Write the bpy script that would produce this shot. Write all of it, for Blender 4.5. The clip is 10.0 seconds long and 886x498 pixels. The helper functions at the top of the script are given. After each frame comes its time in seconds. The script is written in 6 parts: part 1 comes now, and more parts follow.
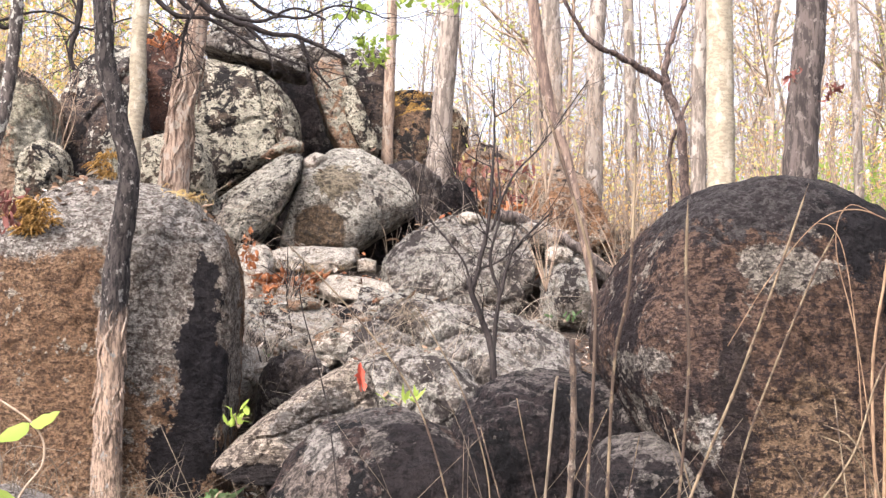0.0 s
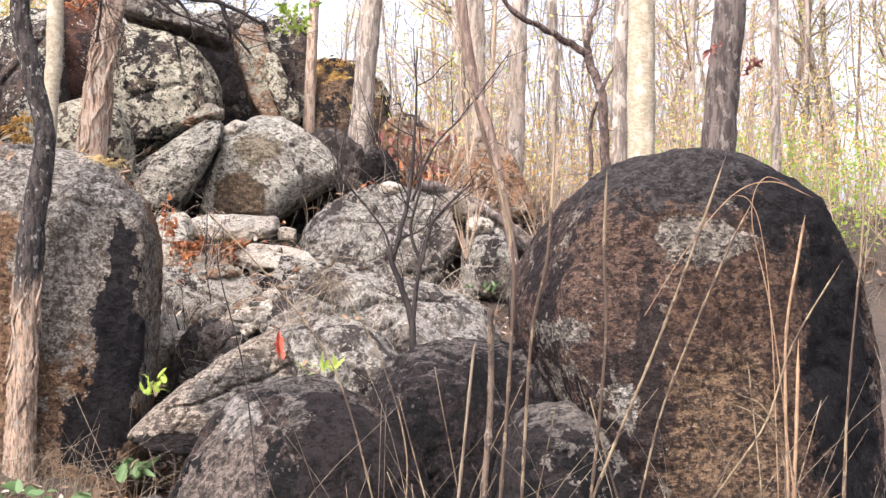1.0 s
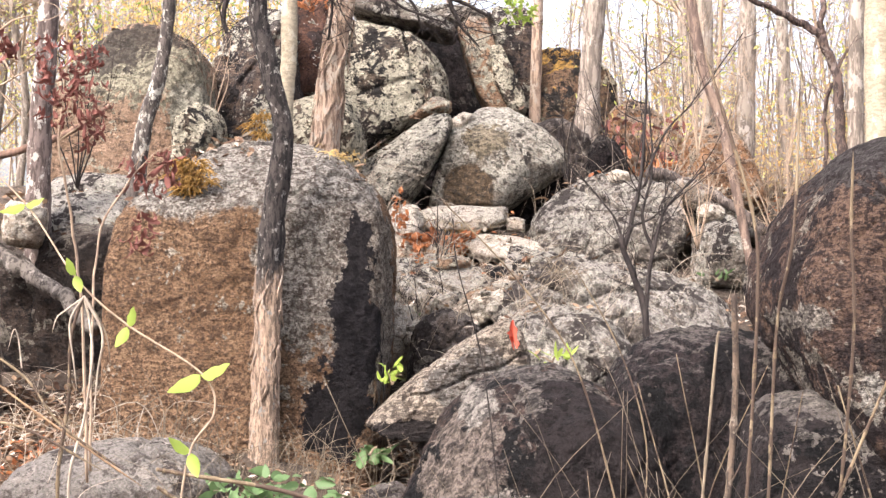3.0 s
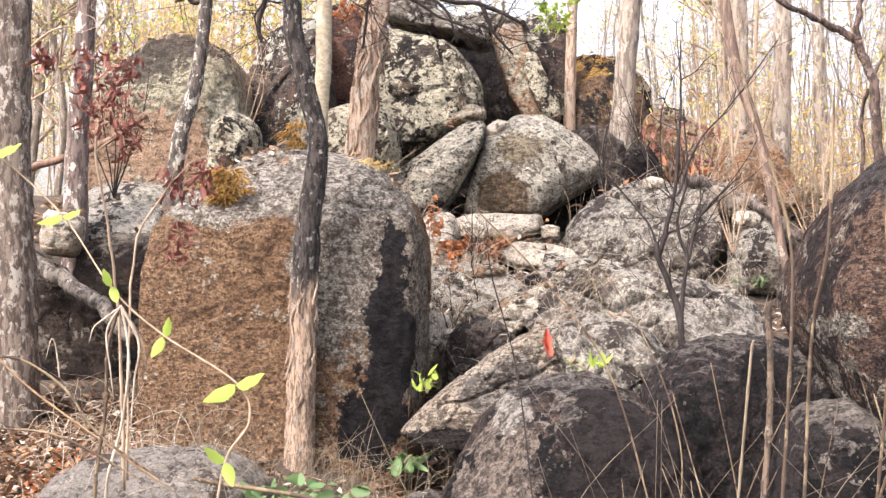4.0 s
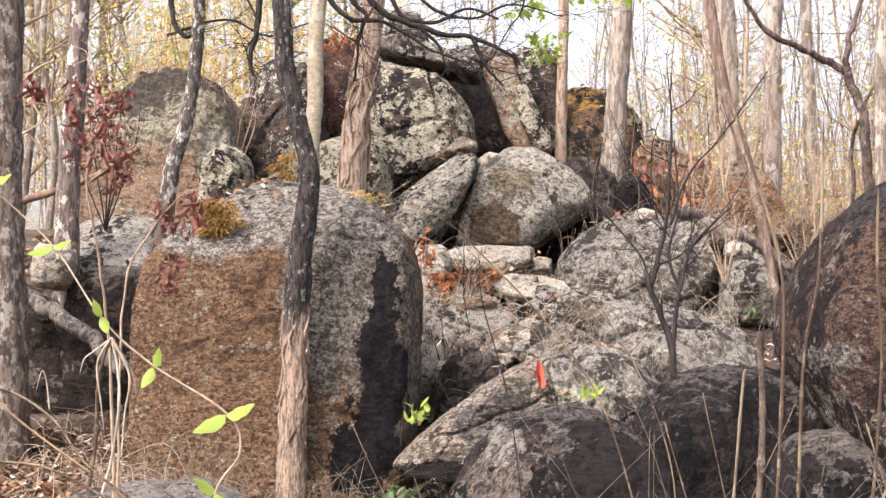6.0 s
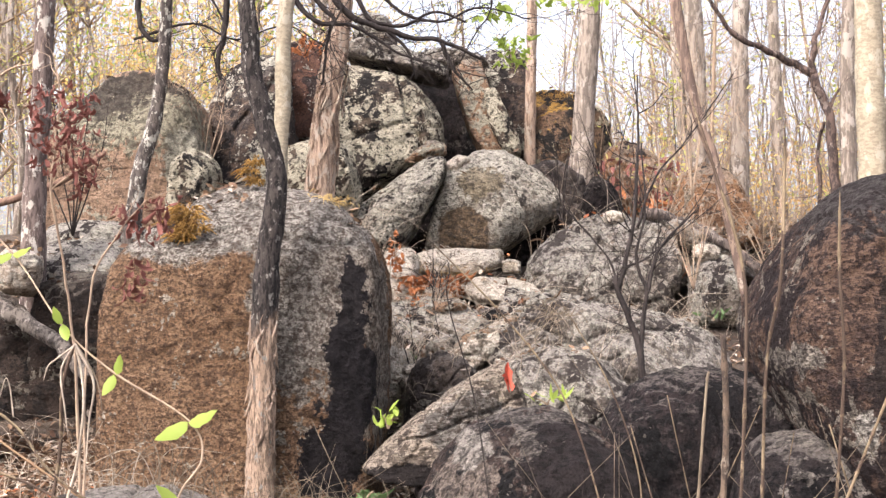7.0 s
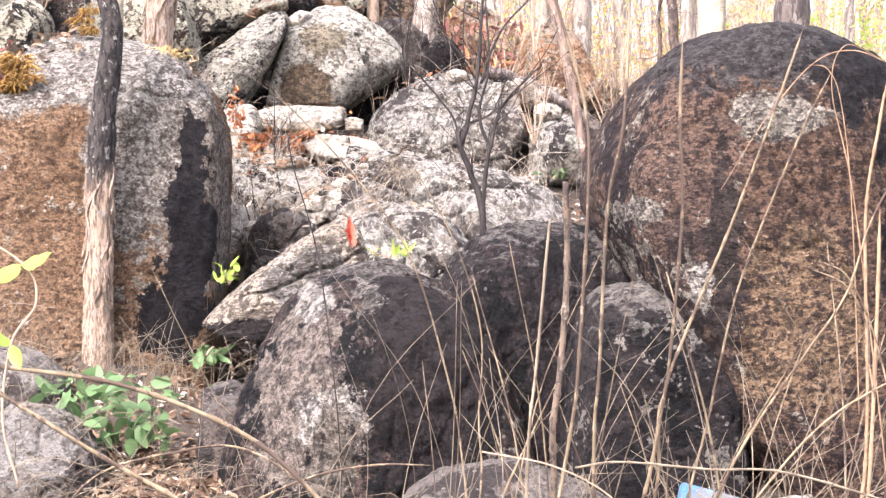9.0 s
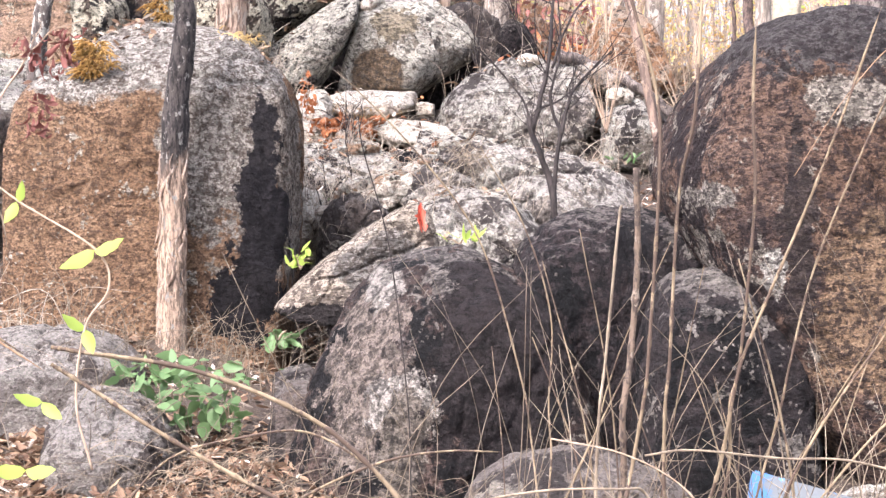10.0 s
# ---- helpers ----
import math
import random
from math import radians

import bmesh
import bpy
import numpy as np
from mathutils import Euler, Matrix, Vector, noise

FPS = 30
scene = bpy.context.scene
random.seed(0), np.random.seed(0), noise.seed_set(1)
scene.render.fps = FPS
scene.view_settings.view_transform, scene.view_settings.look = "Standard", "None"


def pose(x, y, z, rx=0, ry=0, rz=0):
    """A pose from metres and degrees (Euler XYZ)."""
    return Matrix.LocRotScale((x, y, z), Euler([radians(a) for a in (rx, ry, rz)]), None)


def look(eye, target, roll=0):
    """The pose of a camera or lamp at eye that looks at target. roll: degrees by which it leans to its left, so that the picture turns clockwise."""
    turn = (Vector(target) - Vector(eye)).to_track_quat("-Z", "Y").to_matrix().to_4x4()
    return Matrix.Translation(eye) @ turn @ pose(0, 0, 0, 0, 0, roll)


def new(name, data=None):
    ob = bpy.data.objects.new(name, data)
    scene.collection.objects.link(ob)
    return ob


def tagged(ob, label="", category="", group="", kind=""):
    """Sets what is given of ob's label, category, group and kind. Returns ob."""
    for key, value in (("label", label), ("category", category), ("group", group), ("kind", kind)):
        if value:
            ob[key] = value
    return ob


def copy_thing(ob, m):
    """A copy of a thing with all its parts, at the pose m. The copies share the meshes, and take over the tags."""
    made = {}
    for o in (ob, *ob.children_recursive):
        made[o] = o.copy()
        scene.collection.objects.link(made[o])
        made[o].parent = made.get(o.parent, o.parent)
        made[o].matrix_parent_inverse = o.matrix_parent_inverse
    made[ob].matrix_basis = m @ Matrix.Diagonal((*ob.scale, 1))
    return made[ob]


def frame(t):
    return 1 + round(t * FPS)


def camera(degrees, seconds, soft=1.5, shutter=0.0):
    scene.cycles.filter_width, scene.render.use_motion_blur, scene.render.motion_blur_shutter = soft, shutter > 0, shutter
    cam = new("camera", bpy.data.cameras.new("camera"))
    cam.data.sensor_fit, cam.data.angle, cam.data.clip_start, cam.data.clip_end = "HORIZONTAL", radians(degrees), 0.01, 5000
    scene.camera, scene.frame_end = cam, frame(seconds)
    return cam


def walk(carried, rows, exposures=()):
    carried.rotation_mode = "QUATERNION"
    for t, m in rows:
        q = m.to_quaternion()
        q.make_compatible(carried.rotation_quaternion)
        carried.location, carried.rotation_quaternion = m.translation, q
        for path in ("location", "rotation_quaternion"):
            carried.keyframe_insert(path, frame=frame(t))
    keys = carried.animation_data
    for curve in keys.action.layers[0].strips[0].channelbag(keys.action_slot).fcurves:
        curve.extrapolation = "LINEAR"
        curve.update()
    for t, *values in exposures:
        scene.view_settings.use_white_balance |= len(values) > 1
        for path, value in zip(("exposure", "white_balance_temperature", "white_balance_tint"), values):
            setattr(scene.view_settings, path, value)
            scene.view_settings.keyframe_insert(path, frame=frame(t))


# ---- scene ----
# ---- camera ----
cam = camera(33.92, 10.0, soft=1.4)
walk(cam, [
    (0.0, pose(0.029, -0.002, 1.508, 93.635, 0.029, -4.566)),
    (0.5, pose(0.038, -0.000, 1.505, 92.884, -0.249, -7.366)),
    (1.0, pose(0.038, 0.009, 1.502, 92.480, -0.347, -7.669)),
    (1.5, pose(0.025, 0.009, 1.502, 92.078, -0.205, -5.201)),
    (2.0, pose(0.011, 0.004, 1.502, 92.015, -0.059, -1.589)),
    (2.5, pose(0.000, 0.000, 1.500, 92.000, -0.000, 0.000)),
    (3.0, pose(-0.006, 0.003, 1.494, 92.081, 0.073, 1.160)),
    (3.2, pose(0.001, 0.009, 1.500, 92.090, 0.166, 1.574)),
    (4.3, pose(-0.003, -0.011, 1.500, 92.495, 0.187, 2.737)),
    (4.5, pose(-0.004, 0.002, 1.503, 92.585, 0.237, 2.827)),
    (5.0, pose(0.001, -0.002, 1.505, 92.978, 0.303, 2.919)),
    (5.5, pose(0.006, 0.000, 1.503, 93.302, 0.368, 2.770)),
    (5.7, pose(-0.001, -0.002, 1.492, 93.457, 0.351, 2.560)),
    (6.8, pose(0.019, -0.007, 1.494, 93.930, 0.692, 1.469)),
    (7.0, pose(0.022, -0.004, 1.497, 93.755, 0.767, 1.161)),
    (7.5, pose(0.025, 0.004, 1.494, 93.246, 0.857, 0.095)),
    (8.0, pose(0.029, 0.012, 1.487, 92.392, 0.913, -1.696)),
    (8.5, pose(0.021, 0.024, 1.463, 90.382, 0.795, -3.669)),
    (9.0, pose(0.017, 0.036, 1.452, 88.317, 0.533, -5.082)),
    (9.5, pose(0.020, 0.037, 1.453, 87.373, 0.447, -5.408)),
    (10.0, pose(0.023, 0.041, 1.457, 87.721, 0.509, -2.256)),
], exposures=[(0.0, 2.02, 6300, 17), (0.6, 1.98, 6250, 17), (1.0, 2.02, 6250, 17), (1.5, 2.14, 6350, 17), (4.5, 2.12, 6500, 16), (5.1, 1.84, 6500, 17), (7.5, 1.86, 6500, 17), (8.5, 2.12, 6250, 18), (9.0, 2.66, 6100, 19), (9.5, 2.7, 6000, 19), (10.0, 2.5, 6000, 19)])

# ---- world and sun ----
SUN_EL, SUN_AZ = radians(52), radians(-138)   # azimuth from +y, towards +x
world = bpy.data.worlds.new("world")
scene.world = world
world.use_nodes = True
wn = world.node_tree
sky = wn.nodes.new("ShaderNodeTexSky")
sky.sky_type = "NISHITA"
sky.sun_disc = False
sky.sun_elevation = SUN_EL
sky.sun_rotation = SUN_AZ
sky.air_density, sky.dust_density, sky.ozone_density = 1.0, 6.0, 1.0
wn.nodes["Background"].inputs["Strength"].default_value = 0.15
haze = wn.nodes.new("ShaderNodeHueSaturation")   # dry-season haze takes the blue out of the sky
haze.inputs["Saturation"].default_value = 0.45
wn.links.new(sky.outputs[0], haze.inputs["Color"])
wn.links.new(haze.outputs[0], wn.nodes["Background"].inputs["Color"])
sun = new("sun", bpy.data.lights.new("sun", "SUN"))
sun.data.energy, sun.data.angle, sun.data.color = 1.05, radians(10), (1.0, 0.93, 0.82)
sun_way = Vector((math.sin(SUN_AZ) * math.cos(SUN_EL), math.cos(SUN_AZ) * math.cos(SUN_EL), math.sin(SUN_EL)))
sun.matrix_world = look(sun_way * 60, (0, 0, 0))


# ---- material tools ----
class Nodes:
    """A small builder for procedural materials in metres."""

    def __init__(self, name, rough=0.9):
        self.mat = bpy.data.materials.new(name)
        self.mat.use_nodes = True
        self.t = self.mat.node_tree
        self.bsdf = self.t.nodes["Principled BSDF"]
        self.bsdf.inputs["Roughness"].default_value = rough
        self.bsdf.inputs["Specular IOR Level"].default_value = 0.25
        self.coord = self.t.nodes.new("ShaderNodeTexCoord").outputs["Object"]

    def put(self, socket, value):
        if isinstance(value, bpy.types.NodeSocket):
            self.t.links.new(value, socket)
        elif isinstance(value, tuple) and len(value) == 3 and socket.type == "RGBA":
            socket.default_value = (*value, 1)
        else:
            socket.default_value = value

    def noise(self, scale, detail=5.0, rough=0.6, stretch=(1, 1, 1), shift=0.0, warp=0.0):
        m = self.t.nodes.new("ShaderNodeMapping")
        m.inputs["Scale"].default_value = stretch
        m.inputs["Location"].default_value = (shift, shift * 0.7, shift * 1.3)
        self.t.links.new(self.coord, m.inputs["Vector"])
        n = self.t.nodes.new("ShaderNodeTexNoise")
        n.inputs["Scale"].default_value, n.inputs["Detail"].default_value = scale, detail
        n.inputs["Roughness"].default_value, n.inputs["Distortion"].default_value = rough, warp
        self.t.links.new(m.outputs[0], n.inputs["Vector"])
        return n.outputs["Fac"]

    def cells(self, scale, shift=0.0, feature="F1", stretch=(1, 1, 1)):
        m = self.t.nodes.new("ShaderNodeMapping")
        m.inputs["Location"].default_value = (shift, shift, shift)
        m.inputs["Scale"].default_value = stretch
        self.t.links.new(self.coord, m.inputs["Vector"])
        n = self.t.nodes.new("ShaderNodeTexVoronoi")
        n.feature = feature
        n.inputs["Scale"].default_value = scale
        self.t.links.new(m.outputs[0], n.inputs["Vector"])
        return n.outputs["Distance"]

    def math(self, op, a, b=0.0):
        n = self.t.nodes.new("ShaderNodeMath")
        n.operation = op
        self.put(n.inputs[0], a)
        self.put(n.inputs[1], b)
        return n.outputs[0]

    def step(self, value, lo, hi):
        n = self.t.nodes.new("ShaderNodeMapRange")
        n.interpolation_type = "SMOOTHSTEP"
        self.put(n.inputs["Value"], value)
        n.inputs["From Min"].default_value, n.inputs["From Max"].default_value = min(lo, hi), max(lo, hi)
        n.inputs["To Min"].default_value, n.inputs["To Max"].default_value = (0, 1) if lo < hi else (1, 0)
        return n.outputs["Result"]

    def mix(self, fac, a, b):
        n = self.t.nodes.new("ShaderNodeMix")
        n.data_type = "RGBA"
        self.put(n.inputs[0], fac)
        self.put(n.inputs[6], a)
        self.put(n.inputs[7], b)
        return n.outputs[2]

    def up(self):
        g = self.t.nodes.new("ShaderNodeNewGeometry")
        s = self.t.nodes.new("ShaderNodeSeparateXYZ")
        self.t.links.new(g.outputs["Normal"], s.inputs[0])
        return s.outputs["Z"]

    def spot(self, centre, radii, ragged, scale=5.0, shift=0.0):
        """1 inside an ellipsoid round centre with a ragged rim, 0 outside."""
        m = self.t.nodes.new("ShaderNodeVectorMath")
        m.operation = "SUBTRACT"
        self.t.links.new(self.coord, m.inputs[0])
        m.inputs[1].default_value = centre
        d = self.t.nodes.new("ShaderNodeVectorMath")
        d.operation = "DIVIDE"
        self.t.links.new(m.outputs[0], d.inputs[0])
        d.inputs[1].default_value = radii
        l = self.t.nodes.new("ShaderNodeVectorMath")
        l.operation = "LENGTH"
        self.t.links.new(d.outputs[0], l.inputs[0])
        rim = self.math("MULTIPLY", self.math("SUBTRACT", self.noise(scale, 8, 0.72, shift=shift + 3.1), 0.5), ragged * 3.4)
        return self.step(self.math("ADD", l.outputs["Value"], rim), 1.05, 0.95)

    def random(self):
        return self.t.nodes.new("ShaderNodeObjectInfo").outputs["Random"]

    def island(self):
        return self.t.nodes.new("ShaderNodeNewGeometry").outputs["Random Per Island"]

    def done(self, colour, height=None, depth=0.01, strength=1.0):
        self.put(self.bsdf.inputs["Base Color"], colour)
        if height is not None:
            b = self.t.nodes.new("ShaderNodeBump")
            b.inputs["Distance"].default_value, b.inputs["Strength"].default_value = depth, strength
            self.put(b.inputs["Height"], height)
            self.t.links.new(b.outputs[0], self.bsdf.inputs["Normal"])
        return self.mat


def rock_material(name, base, other, grey, dark, pale, grey_top=0.5, dark_amount=0.5, pale_amount=0.5, seed=0.0, spots=(), fleck=0.65, fleck_from=0.56, grain_way=(1.0, 1.0, 2.6), size=1.0):
    """Weathered granite: two stone tones, grey bloom on what faces up, dark algae, pale crust lichen. spots: stains,
    painted sheen and painted shade, each with a place of its own.
    """
    n = Nodes(name, 0.95)
    n.bsdf.inputs["Specular IOR Level"].default_value = 0.15
    broad, fine, grain = n.noise(1.6, 4, 0.55, shift=seed), n.noise(9, 6, 0.65, shift=seed), n.noise(75, 4, 0.7, shift=seed)
    mottle = n.noise(24 * size, 5, 0.65, shift=seed + 2)
    grained = n.noise(14 * size, 6, 0.7, grain_way, seed + 23)
    tiny = n.noise(58, 5, 0.7, (1.0, 1.0, 1.6), seed + 31)
    colour = n.mix(n.step(n.math("ADD", n.math("MULTIPLY", broad, 0.45), n.math("MULTIPLY", fine, 0.55)), 0.45, 0.55), base, other)
    top = n.math("ADD", n.math("MULTIPLY", n.up(), 0.55), n.math("MULTIPLY", fine, 1.3))
    colour = n.mix(n.step(top, 1.25 - grey_top, 1.36 - grey_top), colour, grey)
    streak = n.math("ADD", n.math("MULTIPLY", n.noise(2.0, 4, 0.55, (1.6, 1.6, 0.55), seed + 5), 0.55), n.math("MULTIPLY", n.noise(9, 6, 0.65, shift=seed + 7), 0.45))
    colour = n.mix(n.step(streak, 0.6 - dark_amount * 0.18, 0.63 - dark_amount * 0.18), colour, dark)
    # crust lichen in ragged hard-edged patches, and small dots
    level = 0.585 - pale_amount * 0.13
    patch = n.math("ADD", n.math("MULTIPLY", n.noise(2.3, 3, 0.5, shift=seed + 11), 0.45), n.math("MULTIPLY", n.noise(10, 5, 0.6, shift=seed + 19, warp=0.5), 0.55))
    big = n.step(patch, level - 0.006, level + 0.006)
    rim = n.math("MULTIPLY", n.math("SUBTRACT", n.noise(34, 4, 0.7, shift=seed + 13), 0.5), 0.8)
    small = n.math("MULTIPLY", n.step(n.math("ADD", n.cells(26, seed + 3), rim), 0.24, 0.2), n.step(patch, level - 0.07, level - 0.05))
    crust = n.math("MULTIPLY", n.math("MAXIMUM", big, small), n.step(n.noise(42, 4, 0.7, shift=seed + 29), 0.64, 0.6))
    colour = n.mix(n.math("MULTIPLY", crust, 0.92), colour, n.mix(n.step(fine, 0.42, 0.58), pale, tuple(c * 0.72 for c in pale)))
    def stain(colour, k):
        centre, radii, tone, ragged, *grit = spots[k]
        tone_b = tuple(c * 0.5 for c in tone)
        mixed = n.mix(n.step(n.noise(15, 6, 0.7, shift=seed + k), 0.48, 0.56), tone, tone_b)
        return n.mix(n.spot(centre, radii, ragged, grit[0] if grit else 4.2, seed + k), colour, mixed)

    black = [k for k, q in enumerate(spots) if sum(q[2]) < 0.13]
    for k in range(len(spots)):
        colour = colour if k in black else stain(colour, k)
    # dark algae flecks
    colour = n.mix(n.math("MULTIPLY", n.step(mottle, fleck_from, fleck_from + 0.03), fleck), colour, dark)
    colour = n.mix(n.math("MULTIPLY", n.step(grained, fleck_from + 0.01, fleck_from + 0.05), fleck * 0.85), colour, dark)
    colour = n.mix(n.math("MULTIPLY", n.step(tiny, fleck_from - 0.01, fleck_from + 0.06), fleck * 0.8), colour, dark)
    for k in black:
        colour = stain(colour, k)
    speck = n.mix(n.step(grain, 0.4, 0.6), (0.72, 0.7, 0.68), (1.14, 1.12, 1.1))
    m = n.t.nodes.new("ShaderNodeMix")
    m.data_type, m.blend_type = "RGBA", "MULTIPLY"
    m.inputs[0].default_value = 0.8
    n.t.links.new(colour, m.inputs[6])
    n.t.links.new(speck, m.inputs[7])
    h = n.math("ADD", n.math("MULTIPLY", fine, 1.2), n.math("ADD", n.math("MULTIPLY", mottle, 0.7), n.math("ADD", n.math("MULTIPLY", grained, 0.8), n.math("ADD", n.math("MULTIPLY", grain, 0.3), n.math("MULTIPLY", crust, 0.1)))))
    return n.done(m.outputs[2], h, 0.085, 1.0)


def simple_material(name, a, b, scale=20.0, rough=0.85, stretch=(1, 1, 1), vary=0.35, bump=0.004):
    """Two tones by noise, and a lighter or darker cast from one object or island to the next."""
    n = Nodes(name, rough)
    colour = n.mix(n.step(n.noise(scale, 5, 0.65, stretch), 0.38, 0.62), a, b)
    shade = n.math("ADD", 1.0 - vary / 2, n.math("MULTIPLY", n.island(), vary))
    hsv = n.t.nodes.new("ShaderNodeHueSaturation")
    n.put(hsv.inputs["Value"], shade)
    n.put(hsv.inputs["Color"], colour)
    return n.done(hsv.outputs[0], n.noise(scale * 2, 4, 0.7, stretch), bump)


def leaf_material(name, a, b, through_leaf=0.5, rough=0.5):
    """A thin leaf that lets some sun through."""
    n = Nodes(name, rough)
    colour = n.mix(n.step(n.island(), 0.1, 0.9), a, b)
    n.done(colour)
    tr = n.t.nodes.new("ShaderNodeBsdfTranslucent")
    n.t.links.new(colour, tr.inputs["Color"])
    ms = n.t.nodes.new("ShaderNodeMixShader")
    ms.inputs[0].default_value = through_leaf
    out = n.t.nodes["Material Output"]
    n.t.links.new(n.bsdf.outputs[0], ms.inputs[1])
    n.t.links.new(tr.outputs[0], ms.inputs[2])
    n.t.links.new(ms.outputs[0], out.inputs["Surface"])
    return n.mat


# ---- mesh tools ----
def mesh_object(name, verts, faces, mat, parent=None, smooth=True):
    me = bpy.data.meshes.new(name)
    me.from_pydata([tuple(v) for v in verts], [], faces)
    me.materials.append(mat)
    if smooth:
        me.polygons.foreach_set("use_smooth", [True] * len(me.polygons))
    me.update()
    ob = new(name, me)
    ob.parent = parent
    return ob


def part(name, verts, faces, mat, parent, label="", smooth=True):
    ob = mesh_object(name, verts, faces, mat, parent, smooth)
    return tagged(ob, label) if label else ob


def thing(name, place, label, category, group=""):
    ob = new(name)
    ob.location = place
    ob.empty_display_size = 0.1
    return tagged(ob, label, category, group)


SPHERES = {}


def sphere(level):
    """Directions and faces of a subdivided icosahedron."""
    if level not in SPHERES:
        bm = bmesh.new()
        bmesh.ops.create_icosphere(bm, subdivisions=level, radius=1)
        bm.verts.ensure_lookup_table()
        SPHERES[level] = (np.array([v.co[:] for v in bm.verts]), [[v.index for v in f.verts] for f in bm.faces])
        bm.free()
    return SPHERES[level]


def rock(name, label, centre, wide, high, deep, mat, power=2.6, turn=0.0, tilt=0.0, lean=0.0, cuts=(), rough=0.05, seed=0, level=6, facets=5, category="boulder", worn=0.025):
    """A boulder: a rounded block of that width, depth and height, cut by planes (normal and offset in half sizes), with some broken facets, cracks and worn relief."""
    r = random.Random(seed * 13 + 1)
    d, faces = sphere(level)
    p = d / (np.abs(d) ** power).sum(1, keepdims=True) ** (1 / power)
    planes = list(cuts)
    for _ in range(facets):
        nn = np.array([r.gauss(0, 1), r.gauss(-0.4, 0.8), r.gauss(0.2, 0.8)])
        nn /= np.linalg.norm(nn)
        planes.append((*nn, float((p @ nn).max()) * r.uniform(0.78, 0.93)))
    for *normal, off in planes:
        nn = np.array(normal) / np.linalg.norm(normal)
        over = np.maximum(p @ nn - off, 0)
        p = p - (over * over / (over + worn) * 0.96)[:, None] * nn
    half = np.array([wide, deep, high]) / 2
    p = p * half
    size = float(np.sort(half)[1])
    shift = Vector((seed * 7.3, seed * 3.1, seed * 5.7))
    f1, f2 = 1.1 / size, 3.0 / size
    bump = np.empty(len(p))
    for i, q in enumerate(p.tolist()):
        v = Vector(q) + shift
        crack = abs(noise.noise(v * f1 * 1.3 + shift))
        bump[i] = (rough * size * (noise.noise(v * f1) * 1.5 + noise.fractal(v * f2, 0.8, 2.1, 4) - abs(noise.noise(v * f2 * 0.8 + shift)) * 0.6)
                   + 0.008 * noise.fractal(v * 11.0, 0.7, 2.1, 4) - rough * 0.9 * max(0.0, 1 - crack / 0.05) * 0.4)
    p = p + d * bump[:, None]
    ob = mesh_object(name, p, faces, mat)
    ob.matrix_world = pose(*centre, tilt, lean, turn)
    return tagged(ob, label, category)


